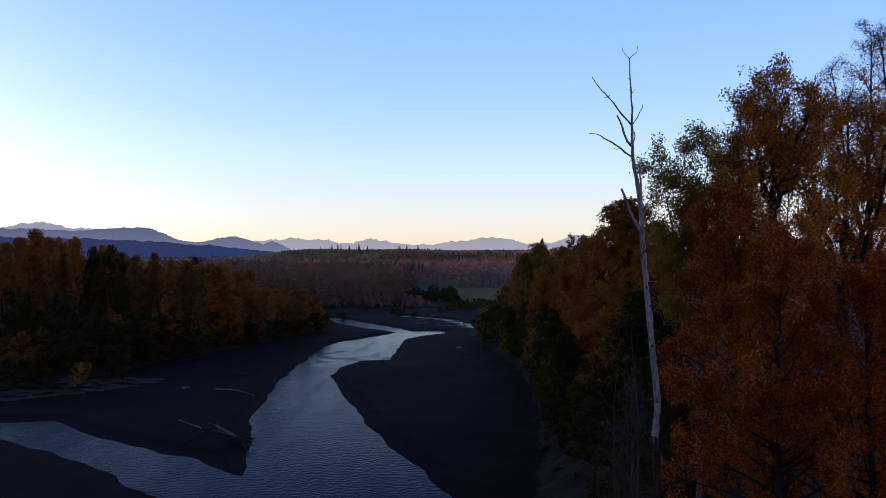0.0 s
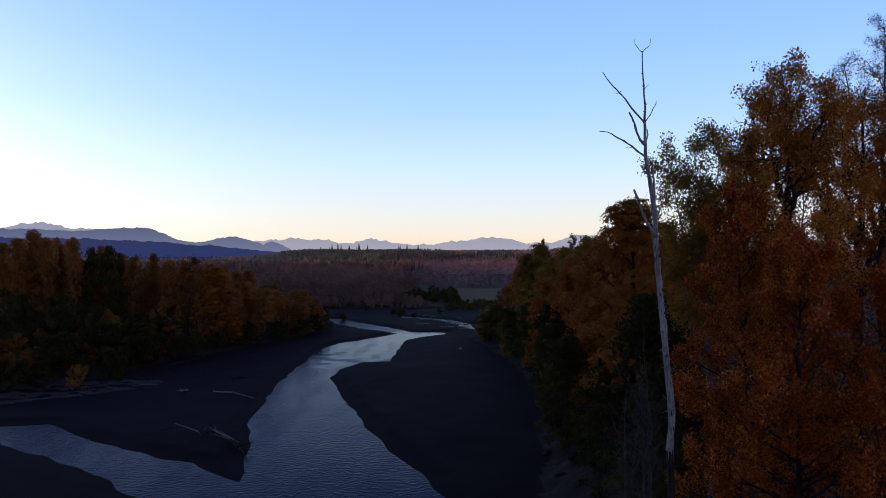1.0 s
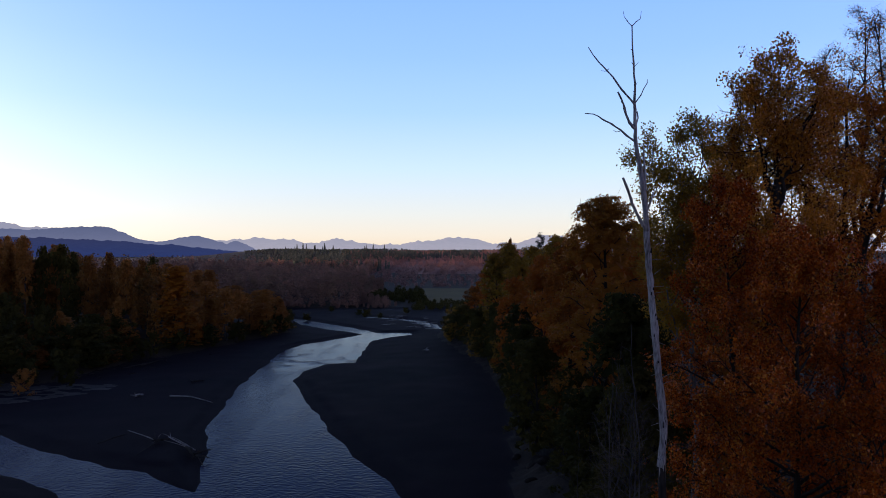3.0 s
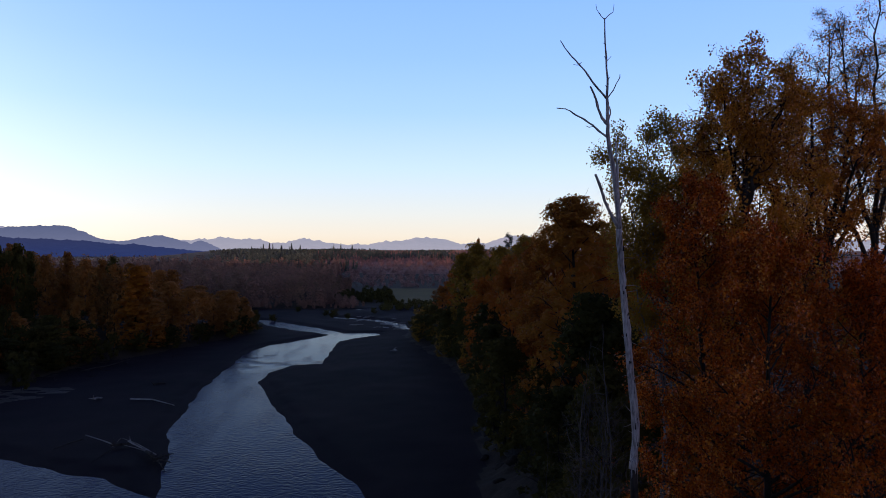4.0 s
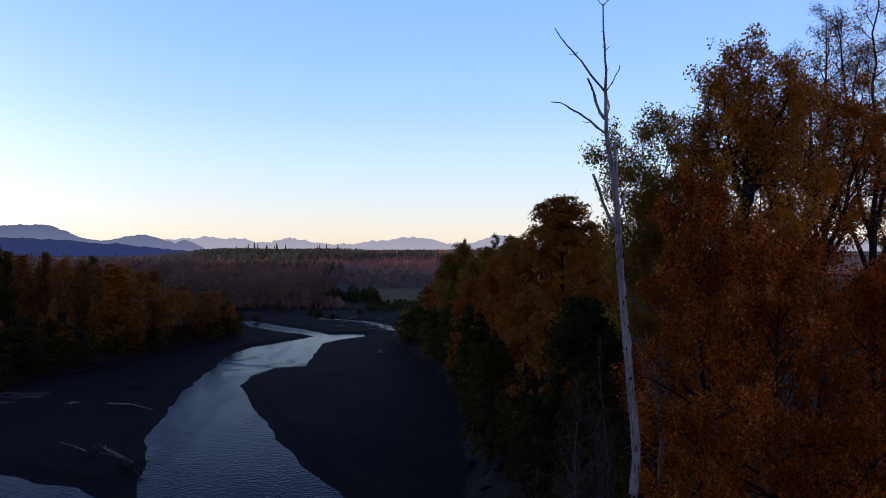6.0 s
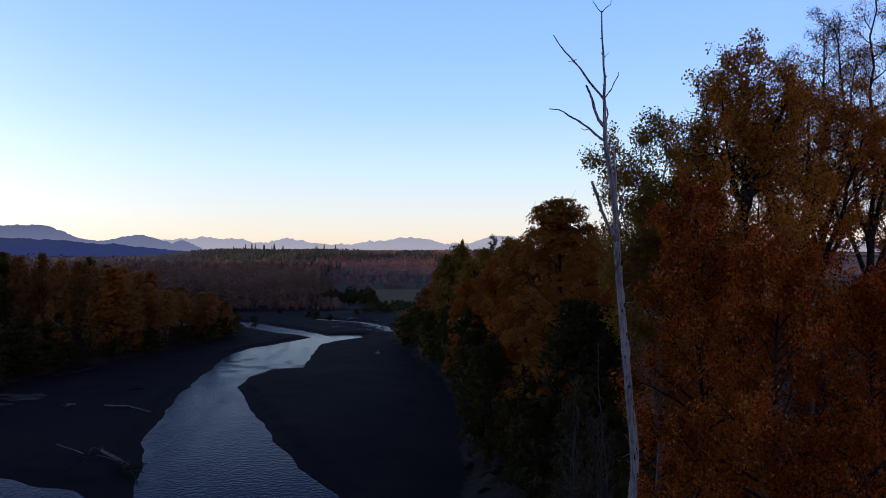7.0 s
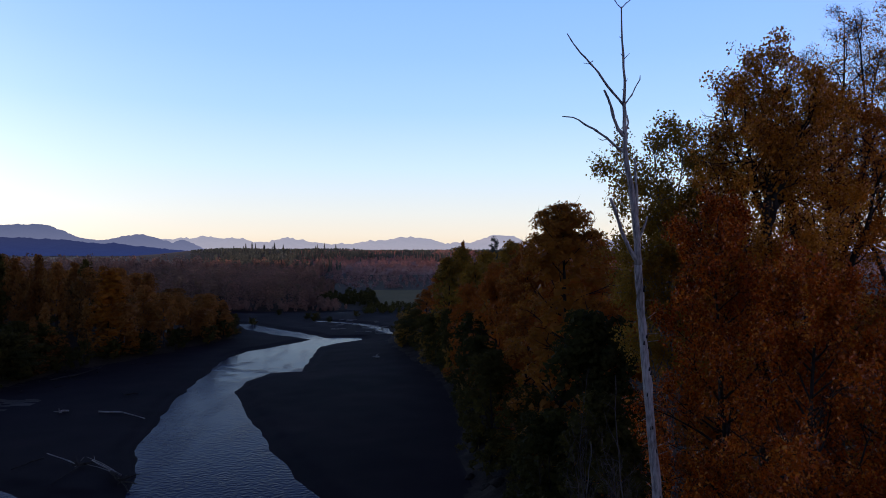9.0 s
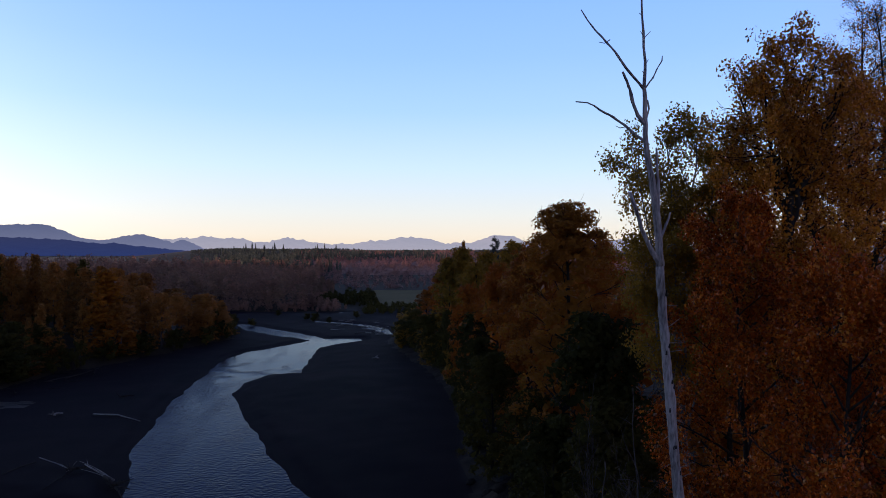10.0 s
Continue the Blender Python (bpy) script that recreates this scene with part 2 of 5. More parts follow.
back = n.new("ShaderNodeMapRange")
for k, v in enumerate((284.0, 300.0, 0.0, 4.0)):
    back.inputs[k + 1].default_value = v
l.new(wsep.outputs[1], back.inputs[0])
upstream = n.new("ShaderNodeMath")
upstream.operation = "MAXIMUM"
bend_noise = add(n, "ShaderNodeTexNoise", Scale=0.08, Detail=2.0)
l.new(co.outputs["Object"], bend_noise.inputs["Vector"])
bend_line = n.new("ShaderNodeMath")            # below the bend the river runs in small waves
bend_line.operation = "MULTIPLY_ADD"
bend_line.inputs[1].default_value = 46.0
l.new(bend_noise.outputs[0], bend_line.inputs[0])
l.new(wsep.outputs[1], bend_line.inputs[2])
below = n.new("ShaderNodeMapRange")
for k, v in enumerate((232.0, 224.0, 0.0, 1.7)):
    below.inputs[k + 1].default_value = v
l.new(bend_line.outputs[0], below.inputs[0])
arms = n.new("ShaderNodeMath")
arms.operation = "MAXIMUM"
l.new(side.outputs[0], arms.inputs[0])
l.new(below.outputs[0], arms.inputs[1])
l.new(arms.outputs[0], upstream.inputs[0])
l.new(back.outputs[0], upstream.inputs[1])
slant = n.new("ShaderNodeMath")                # a riffle across the inner bend
slant.operation = "MULTIPLY_ADD"
slant.inputs[1].default_value = 0.25
l.new(wsep.outputs[0], slant.inputs[0])
l.new(bend_line.outputs[0], slant.inputs[2])
off = n.new("ShaderNodeMath")
off.operation = "SUBTRACT"
off.inputs[1].default_value = 233.0
l.new(slant.outputs[0], off.inputs[0])
near = n.new("ShaderNodeMath")
near.operation = "ABSOLUTE"
l.new(off.outputs[0], near.inputs[0])
riffle = n.new("ShaderNodeMapRange")
for k, v in enumerate((0.0, 6.0, 5.0, 0.0)):
    riffle.inputs[k + 1].default_value = v
l.new(near.outputs[0], riffle.inputs[0])
broken = n.new("ShaderNodeMath")
broken.operation = "MAXIMUM"
l.new(upstream.outputs[0], broken.inputs[0])
l.new(riffle.outputs[0], broken.inputs[1])
rough_water = n.new("ShaderNodeMath")
l.new(broken.outputs[0], rough_water.inputs[0])
l.new(wr.outputs[0], rough_water.inputs[1])
l.new(w1.outputs[0], wm.inputs[0])
l.new(rough_water.outputs[0], wm.inputs[1])
wb = add(n, "ShaderNodeBump", Strength=0.42, Distance=0.078)
l.new(wm.outputs[0], wb.inputs["Height"])
l.new(wb.outputs[0], b.inputs["Normal"])
WATER = m


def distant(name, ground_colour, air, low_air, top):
    """A far mountainside: dull ground; kilometres of lit evening air painted on as emission."""
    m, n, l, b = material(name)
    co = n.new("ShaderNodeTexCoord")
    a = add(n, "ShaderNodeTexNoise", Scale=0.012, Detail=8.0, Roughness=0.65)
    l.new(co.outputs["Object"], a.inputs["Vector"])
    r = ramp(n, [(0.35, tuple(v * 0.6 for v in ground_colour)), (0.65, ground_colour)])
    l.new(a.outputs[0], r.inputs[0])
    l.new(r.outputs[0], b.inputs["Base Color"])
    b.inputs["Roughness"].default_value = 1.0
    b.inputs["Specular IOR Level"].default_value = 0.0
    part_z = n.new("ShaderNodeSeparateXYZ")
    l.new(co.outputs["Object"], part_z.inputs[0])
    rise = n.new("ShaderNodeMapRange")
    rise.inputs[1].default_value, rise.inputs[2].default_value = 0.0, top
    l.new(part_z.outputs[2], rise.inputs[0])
    # painted haze: emission runs from low_air at the foot to air at the crest
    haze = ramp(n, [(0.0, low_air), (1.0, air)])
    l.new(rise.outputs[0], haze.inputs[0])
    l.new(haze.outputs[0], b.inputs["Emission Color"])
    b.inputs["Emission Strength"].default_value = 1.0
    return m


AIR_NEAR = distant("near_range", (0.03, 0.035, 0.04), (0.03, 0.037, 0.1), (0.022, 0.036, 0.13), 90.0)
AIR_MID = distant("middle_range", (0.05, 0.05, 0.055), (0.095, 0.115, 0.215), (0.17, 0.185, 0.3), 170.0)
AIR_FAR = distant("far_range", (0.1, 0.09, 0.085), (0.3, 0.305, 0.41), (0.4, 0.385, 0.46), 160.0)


# ---- helpers of this scene ----
def part(name, data, parent, label=""):
    ob = new(name, data)
    ob.parent = parent
    if label:
        tagged(ob, label)
    return ob


def mesh_of(name, verts, faces, mat, smooth=True):
    me = bpy.data.meshes.new(name)
    me.from_pydata([tuple(v) for v in verts], [], faces)
    for mm in (mat if isinstance(mat, (list, tuple)) else [mat]):
        me.materials.append(mm)
    if smooth:
        me.shade_smooth()
    return me


def quads_mesh(name, v, mat):
    """v: (n, 4, 3) corners of n separate quads."""
    k = len(v)
    me = bpy.data.meshes.new(name)
    me.vertices.add(4 * k)
    me.vertices.foreach_set("co", np.ascontiguousarray(v, dtype=np.float32).ravel())
    me.loops.add(4 * k)
    me.loops.foreach_set("vertex_index", np.arange(4 * k, dtype=np.int32))
    me.polygons.add(k)
    me.polygons.foreach_set("loop_start", np.arange(0, 4 * k, 4, dtype=np.int32))
    me.materials.append(mat)
    me.update(calc_edges=True)
    return me


def leaf_quads(rng, centre, size, droop=0.3, wide=0.36, out=None, stray=0.28):
    """Folded kite-shaped leaves at the given centres; out: the ways that they roughly face."""
    k = len(centre)
    a = rng.normal(size=(k, 3))
    a[:, 2] -= droop
    q = rng.normal(size=(k, 3))
    if out is not None:
        face = out / np.linalg.norm(out, axis=1)[:, None] + rng.normal(size=(k, 3)) * stray
        face /= np.linalg.norm(face, axis=1)[:, None]
        a -= face * (a * face).sum(1)[:, None]
        q = face
    a /= np.linalg.norm(a, axis=1)[:, None]
    side = np.cross(a, q)
    side /= np.linalg.norm(side, axis=1)[:, None]
    nor = np.cross(a, side)
    s = (size * rng.uniform(0.65, 1.35, k))[:, None]
    v = np.empty((k, 4, 3))
    v[:, 0] = centre - a * s * 0.5
    v[:, 1] = centre + side * s * wide + nor * s * 0.12 + a * s * 0.05
    v[:, 2] = centre + a * s * 0.5
    v[:, 3] = centre - side * s * wide + nor * s * 0.12 + a * s * 0.05
    return v


def tube(V, F, pts, radii, sides=6):
    """A tapered, closed tube along pts, added to the lists V and F."""
    pts = [Vector(p) for p in pts]
    start = len(V)
    for i, p in enumerate(pts):
        d = (pts[min(i + 1, len(pts) - 1)] - pts[max(i - 1, 0)]).normalized()
        u = d.cross(Vector((0.31, 0.95, 0.05))).normalized()
        w = d.cross(u)
        for j in range(sides):
            a = 2 * math.pi * j / sides
            V.append(p + (u * math.cos(a) + w * math.sin(a)) * radii[i])
    for i in range(len(pts) - 1):
        for j in range(sides):
            a, c = start + i * sides + j, start + i * sides + (j + 1) % sides
            F.append((a, c, c + sides, a + sides))
    F.append(tuple(range(start + sides - 1, start - 1, -1)))
    F.append(tuple(range(len(V) - sides, len(V))))


def bend(rng, start, way, length, steps, wander, lift=0.0):
    p, d, out = Vector(start), Vector(way).normalized(), [Vector(start)]
    for _ in range(steps):
        d = (d + Vector(rng.normal(size=3)) * wander + Vector((0, 0, lift))).normalized()
        p = p + d * (length / steps)
        out.append(p.copy())
    return out


PROFILE = {
    "round": lambda f: math.sqrt(max(0.05, 1 - ((f - 0.45) / 0.62) ** 2)),
    "dome": lambda f: math.sqrt(max(0.02, 1 - ((f - 0.42) / 0.59) ** 2)),
    "cone": lambda f: 0.12 + 0.95 * (1 - f) ** 0.8,
    "column": lambda f: 0.35 + 0.65 * math.sin(math.pi * min(1, 0.25 + 0.72 * f)),
    "vase": lambda f: 0.55 + 0.5 * math.sin(math.pi * (0.1 + 0.75 * f)),
}


def grow(seed, height, girth, bare, spread, limbs, subs, twigs, shape, rise=0.5, lean=(0, 0), sides=7, sway=0.005):
    """Wood of a tree as tubes, and the points about which its leaves stand."""
    rng = np.random.default_rng(seed)
    V, F, spots = [], [], []
    k = 12
    trunk = [Vector((0, 0, -0.6))]
    off = Vector((0, 0, 0))
    for i in range(1, k + 1):
        off += Vector((rng.normal() * sway + lean[0] / k, rng.normal() * sway + lean[1] / k, 0)) * height
        trunk.append(Vector((off.x, off.y, height * 0.97 * i / k)))
    rad = [girth * (1.25 if i == 0 else (1 - 0.93 * (i / k) ** 0.85)) for i in range(k + 1)]
    tube(V, F, trunk, rad, sides + 3)
    for i in range(limbs):
        f = (i + rng.uniform(0.1, 0.9)) / limbs
        at = (bare + (1 - bare) * f * 0.97) * k
        j = min(int(at), k - 1)
        root = trunk[j].lerp(trunk[j + 1], at - j)
        az = i * 2.4 + rng.normal() * 0.5
        el = rise + 0.5 * f + rng.normal() * 0.12
        size = spread * PROFILE[shape](f) * rng.uniform(0.75, 1.12)
        way = Vector((math.cos(az) * math.cos(el), math.sin(az) * math.cos(el), math.sin(el)))
        r0 = max(0.02, min(rad[j] * 0.55, 0.045 * size))
        limb = bend(rng, root, way, size * 1.15, 6, 0.12, 0.05)
        tube(V, F, limb, [r0 * (1 - 0.85 * q / 6) for q in range(7)], max(3, sides - 1))
        for s in range(subs):
            g = 0.3 + 0.7 * (s + rng.uniform(0.2, 1)) / subs
            q = min(int(g * 6), 5)
            p = limb[q].lerp(limb[q + 1], g * 6 - q)
            d = (limb[q + 1] - limb[q]).normalized() + Vector(rng.normal(size=3)) * 0.75
            ln = size * (0.42 - 0.18 * g) * rng.uniform(0.7, 1.3)
            sub = bend(rng, p, d, ln, 3, 0.22, 0.04)
            if sides > 4:
                tube(V, F, sub, [r0 * 0.4 * (1 - 0.25 * e) for e in range(4)], 4 if sides > 5 else 3)
            spots += [sub[2], sub[3]]
            for e in range(twigs):
                t0 = sub[1 + e % 3]
                tw = bend(rng, t0, Vector(rng.normal(size=3)) + d * 0.5, ln * 0.55, 2, 0.3, 0.03)
                if sides > 6:
                    tube(V, F, tw, [r0 * 0.16, r0 * 0.12, r0 * 0.05], 3)
                spots += [tw[1], tw[2]]
        spots.append(limb[6])
    spots.append(trunk[-1])
    return V, F, np.array([tuple(s) for s in spots]), rng


def ball(rng, count):
    v = rng.normal(size=(count, 3))
    return v / np.linalg.norm(v, axis=1)[:, None] * rng.uniform(0.1, 1, (count, 1)) ** 0.5


def crown_of(name, rng, spots, count, size, scatter, mat, gaps=0.0, droop=0.5, facing=False, hang=False):
    """Leaves in clumps about the twigs; gaps: the share of twigs that have lost theirs."""
    o = rng.uniform(0, 60, 3)
    thick = np.array([noise.noise(Vector(p * 0.62 + o)) for p in spots]) + 0.35 * rng.normal(size=len(spots)) * 0.5
    live = spots[np.argsort(thick)[int(gaps * len(spots)):]]
    pick = live[rng.integers(0, len(live), count)]
    c = pick + ball(rng, count) * scatter * (np.array([1.2, 1.2, 2.2]) if hang else 1.6)
    droop = droop if facing else 1.1
    out = None
    if facing:
        out = c - np.array([0, 0, 0.45]) * spots[:, 2].max()
        out[:, 2] = out[:, 2] * 0.35 + 0.25 * np.hypot(c[:, 0], c[:, 1]) + 0.3
    return quads_mesh(name, leaf_quads(rng, c, size, droop, 0.36 if facing else 0.36, out=out), mat)


def clumped_crown(name, rng, count, size, blob, mat, clumps, height, bare, spread, shape, lobes=0.17):
    """A full crown of rounded leaf clumps, each leafy on its outer side, over a shaded heart of larger leaves."""
    f = rng.uniform(0, 1, clumps) ** 0.9
    az = rng.uniform(0, 2 * math.pi, clumps)
    ph = rng.uniform(0, 6.28, 4)
    lump = 1 + lobes * (np.sin(2 * az + ph[0] + 5 * f) + np.sin(3 * az + ph[1] - 9 * f) + 0.35 * np.sin(17 * f + ph[2] + az)) / 1.7
    cap = clumps // 4
    f[:cap] = rng.uniform(0.72, 0.98, cap)
    prof = np.array([PROFILE["dome" if shape == "round" else shape](v) for v in f])
    prof[:cap] *= rng.uniform(0.1, 1, cap) ** 0.5
    rad = np.maximum(0.15, spread * prof * lump * rng.uniform(0.66, 0.98, clumps) - blob * 0.35)
    low = height * bare
    pick = np.stack([rad * np.cos(az), rad * np.sin(az), low + (height - low - blob * 0.6) * f], -1)
    axis = np.stack([0 * f, 0 * f, pick[:, 2] - 0.35 * spread], -1)
    out = pick - axis
    out /= np.linalg.norm(out, axis=1)[:, None] + 1e-6
    radius = blob * rng.uniform(0.6, 1.25, clumps)
    who = rng.choice(clumps, count, p=radius ** 2 / (radius ** 2).sum())
    way = rng.normal(size=(count, 3)) + out[who] * 0.9 + np.array([0, 0, 0.35])
    way /= np.linalg.norm(way, axis=1)[:, None]
    c = pick[who] + way * (radius[who] * rng.uniform(0.5, 1.1, count))[:, None] * np.array([1, 1, 0.85])
    leafy = leaf_quads(rng, c, size, 0.5, 0.42, out=way, stray=0.45)
    heart = np.repeat(pick * np.array([0.55, 0.55, 1.0]) - np.array([0, 0, blob * 0.5]), 4, axis=0) + rng.normal(size=(4 * clumps, 3)) * blob * 0.45
    inner = leaf_quads(rng, heart, blob * 0.95, 0.2, 0.45, out=np.repeat(out, 4, axis=0), stray=0.6)
    return quads_mesh(name, np.concatenate([leafy, inner]), mat)


def tree(name, seed, at, turn, label, leaf, wood, count, size, scatter, category="tree", group="", gaps=0.0, clumps=0, **shape):
    """One tree: an Empty at its foot with a trunk and a crown."""
    V, F, spots, rng = grow(seed, **shape)
    base = tagged(new(name), label, category, group)
    base.empty_display_size = 0.5
    part("trunk", mesh_of("trunk", V, F, wood), base)
    if count and clumps:
        part("crown", clumped_crown("crown", rng, count, size, scatter, leaf, clumps, shape["height"], shape["bare"], shape["spread"], shape["shape"]), base)
    elif count:
        part("crown", crown_of("crown", rng, spots, count, size, scatter, leaf, gaps, facing=shape.get("sides", 7) < 6, hang=shape.get("sides", 7) >= 6), base)
    base.matrix_world = pose(*at, 0, 0, turn)
    return base


def forked_tree(name, seed, at, label, leaf, wood, count, size, scatter, fork, girth, stems, gaps=0.25, group="bank trees", twigs=0):
    """A big tree whose trunk splits into boughs: stems of (start height, dx, dy, top height, spread, limbs)."""
    rng = np.random.default_rng(seed)
    V, F, spots = [], [], []
    base = tagged(new(name), label, "tree", group)
    trunk = [Vector((rng.normal() * 0.12, rng.normal() * 0.12, fork * i / 8 - (0.6 if i == 0 else 0))) for i in range(9)]
    tube(V, F, trunk, [girth * (1.3 - 0.1 * i if i < 2 else 1.1 - 0.07 * i) for i in range(9)], 10)
    part("trunk", mesh_of("trunk", V, F, wood), base)
    everywhere = []
    for start, dx, dy, top, spread, limbs in stems:
        V, F, spots = [], [], []
        f0 = min(start / fork, 1.0) * 8
        j = min(int(f0), 7)
        p0 = trunk[j].lerp(trunk[j + 1], f0 - j)
        p1, p2 = Vector((dx * 0.6, dy * 0.6, start + 0.4 * (top - start))), Vector((dx, dy, top))
        path = []
        for q in range(11):
            t = q / 10
            w = Vector(rng.normal(size=3)) * 0.1 if q else Vector()
            path.append(p0 * (1 - t) ** 2 + p1 * 2 * t * (1 - t) + p2 * t * t + w)
        r0 = girth * (0.42 if start > 0.8 * fork else 0.3)
        tube(V, F, path, [r0 * (1 - 0.9 * q / 10) + 0.012 for q in range(11)], 7)
        for k in range(limbs):
            f = 0.22 + 0.78 * (k + rng.uniform(0, 1)) / limbs
            q = min(int(f * 10), 9)
            p = path[q].lerp(path[q + 1], f * 10 - q)
            az, el = k * 2.4 + rng.normal() * 0.5, 0.35 + 0.45 * f + rng.normal() * 0.2
            ln = spread * (0.5 + 0.6 * math.sin(math.pi * (0.15 + 0.8 * f))) * rng.uniform(0.7, 1.15)
            way = Vector((math.cos(az) * math.cos(el), math.sin(az) * math.cos(el), math.sin(el)))
            limb = bend(rng, p, way, ln, 5, 0.16, 0.04)
            r1 = 0.012 + 0.016 * ln
            tube(V, F, limb, [r1 * (1 - 0.17 * e) for e in range(6)], 5)
            for s in range(6):
                g = 0.25 + 0.75 * (s + rng.uniform(0, 1)) / 6
                e = min(int(g * 5), 4)
                o = limb[e].lerp(limb[e + 1], g * 5 - e)
                d = (limb[e + 1] - limb[e]).normalized() + Vector(rng.normal(size=3)) * 0.7
                sub = bend(rng, o, d, ln * 0.36 * rng.uniform(0.6, 1.3), 3, 0.25, 0.05)
                tube(V, F, sub, [r1 * 0.42, r1 * 0.33, r1 * 0.24, r1 * 0.12], 4)
                spots += [sub[2], sub[3]]
                for u in range(3):
                    tw = bend(rng, sub[1 + u % 3], Vector(rng.normal(size=3)) + d * 0.6, ln * 0.2, 2, 0.3, 0.05)
                    tube(V, F, tw, [r1 * 0.2, r1 * 0.14, r1 * 0.06], 3)
                    spots += [tw[2]]
        bough = part("bough", mesh_of("bough", V, F, wood), base)
        sp = np.array([tuple(s) for s in spots])
        share = int(count * limbs / sum(s[5] for s in stems))
        part("foliage", crown_of("foliage", rng, sp, share, size, scatter, leaf, gaps), bough)
        everywhere.append(sp)
    sp = np.concatenate(everywhere)
    if twigs:
        c = sp[rng.integers(0, len(sp), twigs)] + ball(rng, twigs) * 0.45
        part("spray", quads_mesh("spray", leaf_quads(rng, c, 0.75, -0.6, 0.012), wood), base, "fine bare purplish twigs")["kind"] = "stuff"
    base.matrix_world = pose(*at)
    return base


def placed(x, y, z, turn=0.0, wide=1.0, tall=1.0):
    return Matrix.LocRotScale((x, y, z), Euler((0, 0, radians(turn))), (wide, wide, tall))


# ---- ground: one sheet from the river bed to the horizon ----
def smooth(e0, e1, v):
    t = np.clip((v - e0) / (e1 - e0), 0, 1)
    return t * t * (3 - 2 * t)


def wavy(x, y, scale, seed):
    """Cheap smooth noise, about -1 to 1."""
    r = np.random.default_rng(seed)
    out = np.zeros_like(x)
    for i in range(7):
        a, f, ph = r.uniform(0, 6.28), scale * (0.6 + 0.45 * i), r.uniform(0, 6.28)
        out += np.sin((x * math.cos(a) + y * math.sin(a)) * f + ph + 1.3 * np.sin((x * math.sin(a) - y * math.cos(a)) * f * 0.6 + ph))
    return out / 3.5


def inside_distance(x, y, poly):
    """Signed distance to a closed outline, negative inside."""
    best = np.full(x.shape, 1e9)
    inside = np.zeros(x.shape, bool)
    for (ax, ay), (bx, by) in zip(poly, poly[1:] + poly[:1]):
        ex, ey = bx - ax, by - ay
        t = np.clip(((x - ax) * ex + (y - ay) * ey) / (ex * ex + ey * ey), 0, 1)
        best = np.minimum(best, np.hypot(x - ax - t * ex, y - ay - t * ey))
        if ey:
            cross = ((ay > y) != (by > y)) & (x < ex * (y - ay) / ey + ax)
            inside ^= cross
    return np.where(inside, -best, best)


MAIN = [(-24, 20), (-26, 80), (-30.4, 104.2), (-39, 138.5), (-42.7, 169), (-43.6, 188), (-43.5, 217), (-43, 242), (-39, 255), (-31.7, 265), (-22, 279),
        (-17, 289.5), (0.7, 289), (0.7, 283), (-7.8, 275), (-14.5, 265), (-16, 235), (-16.7, 215), (-25.3, 212), (-30.8, 201), (-31.1, 188),
        (-25.9, 169), (-15.3, 137), (-8.2, 117.3), (-2.1, 105.5), (1, 95.5), (8, 75), (12, 20)]
LEFT_ARM = [(-24, 60), (-24, 92), (-30.3, 103), (-40.6, 112.6), (-50.5, 118.3), (-66.4, 128), (-79.3, 138.5), (-89.4, 137), (-150, 150), (-150, 138),
            (-81.4, 125), (-65.8, 115.7), (-53.7, 107), (-46.3, 100.5), (-40.4, 95.5), (-34, 80), (-30, 60)]
FAR_ARM = [(-17, 282), (-25.3, 292.4), (-36.3, 303), (-48.8, 319), (-57, 339), (-90, 352), (-90, 360), (-51.9, 343), (-38.5, 324), (-23.7, 305), (-14, 290)]
BACK_ARM = [(-22, 356), (-7, 347), (4.4, 336), (12, 320), (14, 300), (11, 300), (7, 315), (2, 331), (-7, 342), (-22, 351)]
BACK_LINE = [(-80, 392), (-35, 402), (-8, 396), (-8, 402), (-35, 410), (-80, 400)]
CHANNELS = [MAIN, LEFT_ARM, FAR_ARM, BACK_ARM, BACK_LINE]
BANK_Y = [-200, 60, 95, 111, 132, 163, 201, 242, 268, 300, 340, 420]
BANK_X = [16, 11, 12.4, 15.8, 17.7, 21, 19.4, 13.3, 9, 14, 22, 30]
WOOD_Y = [-200, 120, 150, 163, 176, 188, 212, 229, 257, 283, 326, 370, 400]
WOOD_X = [-190, -160, -125, -106, -96, -88, -85, -73, -60.6, -49, -58, -80, -95]


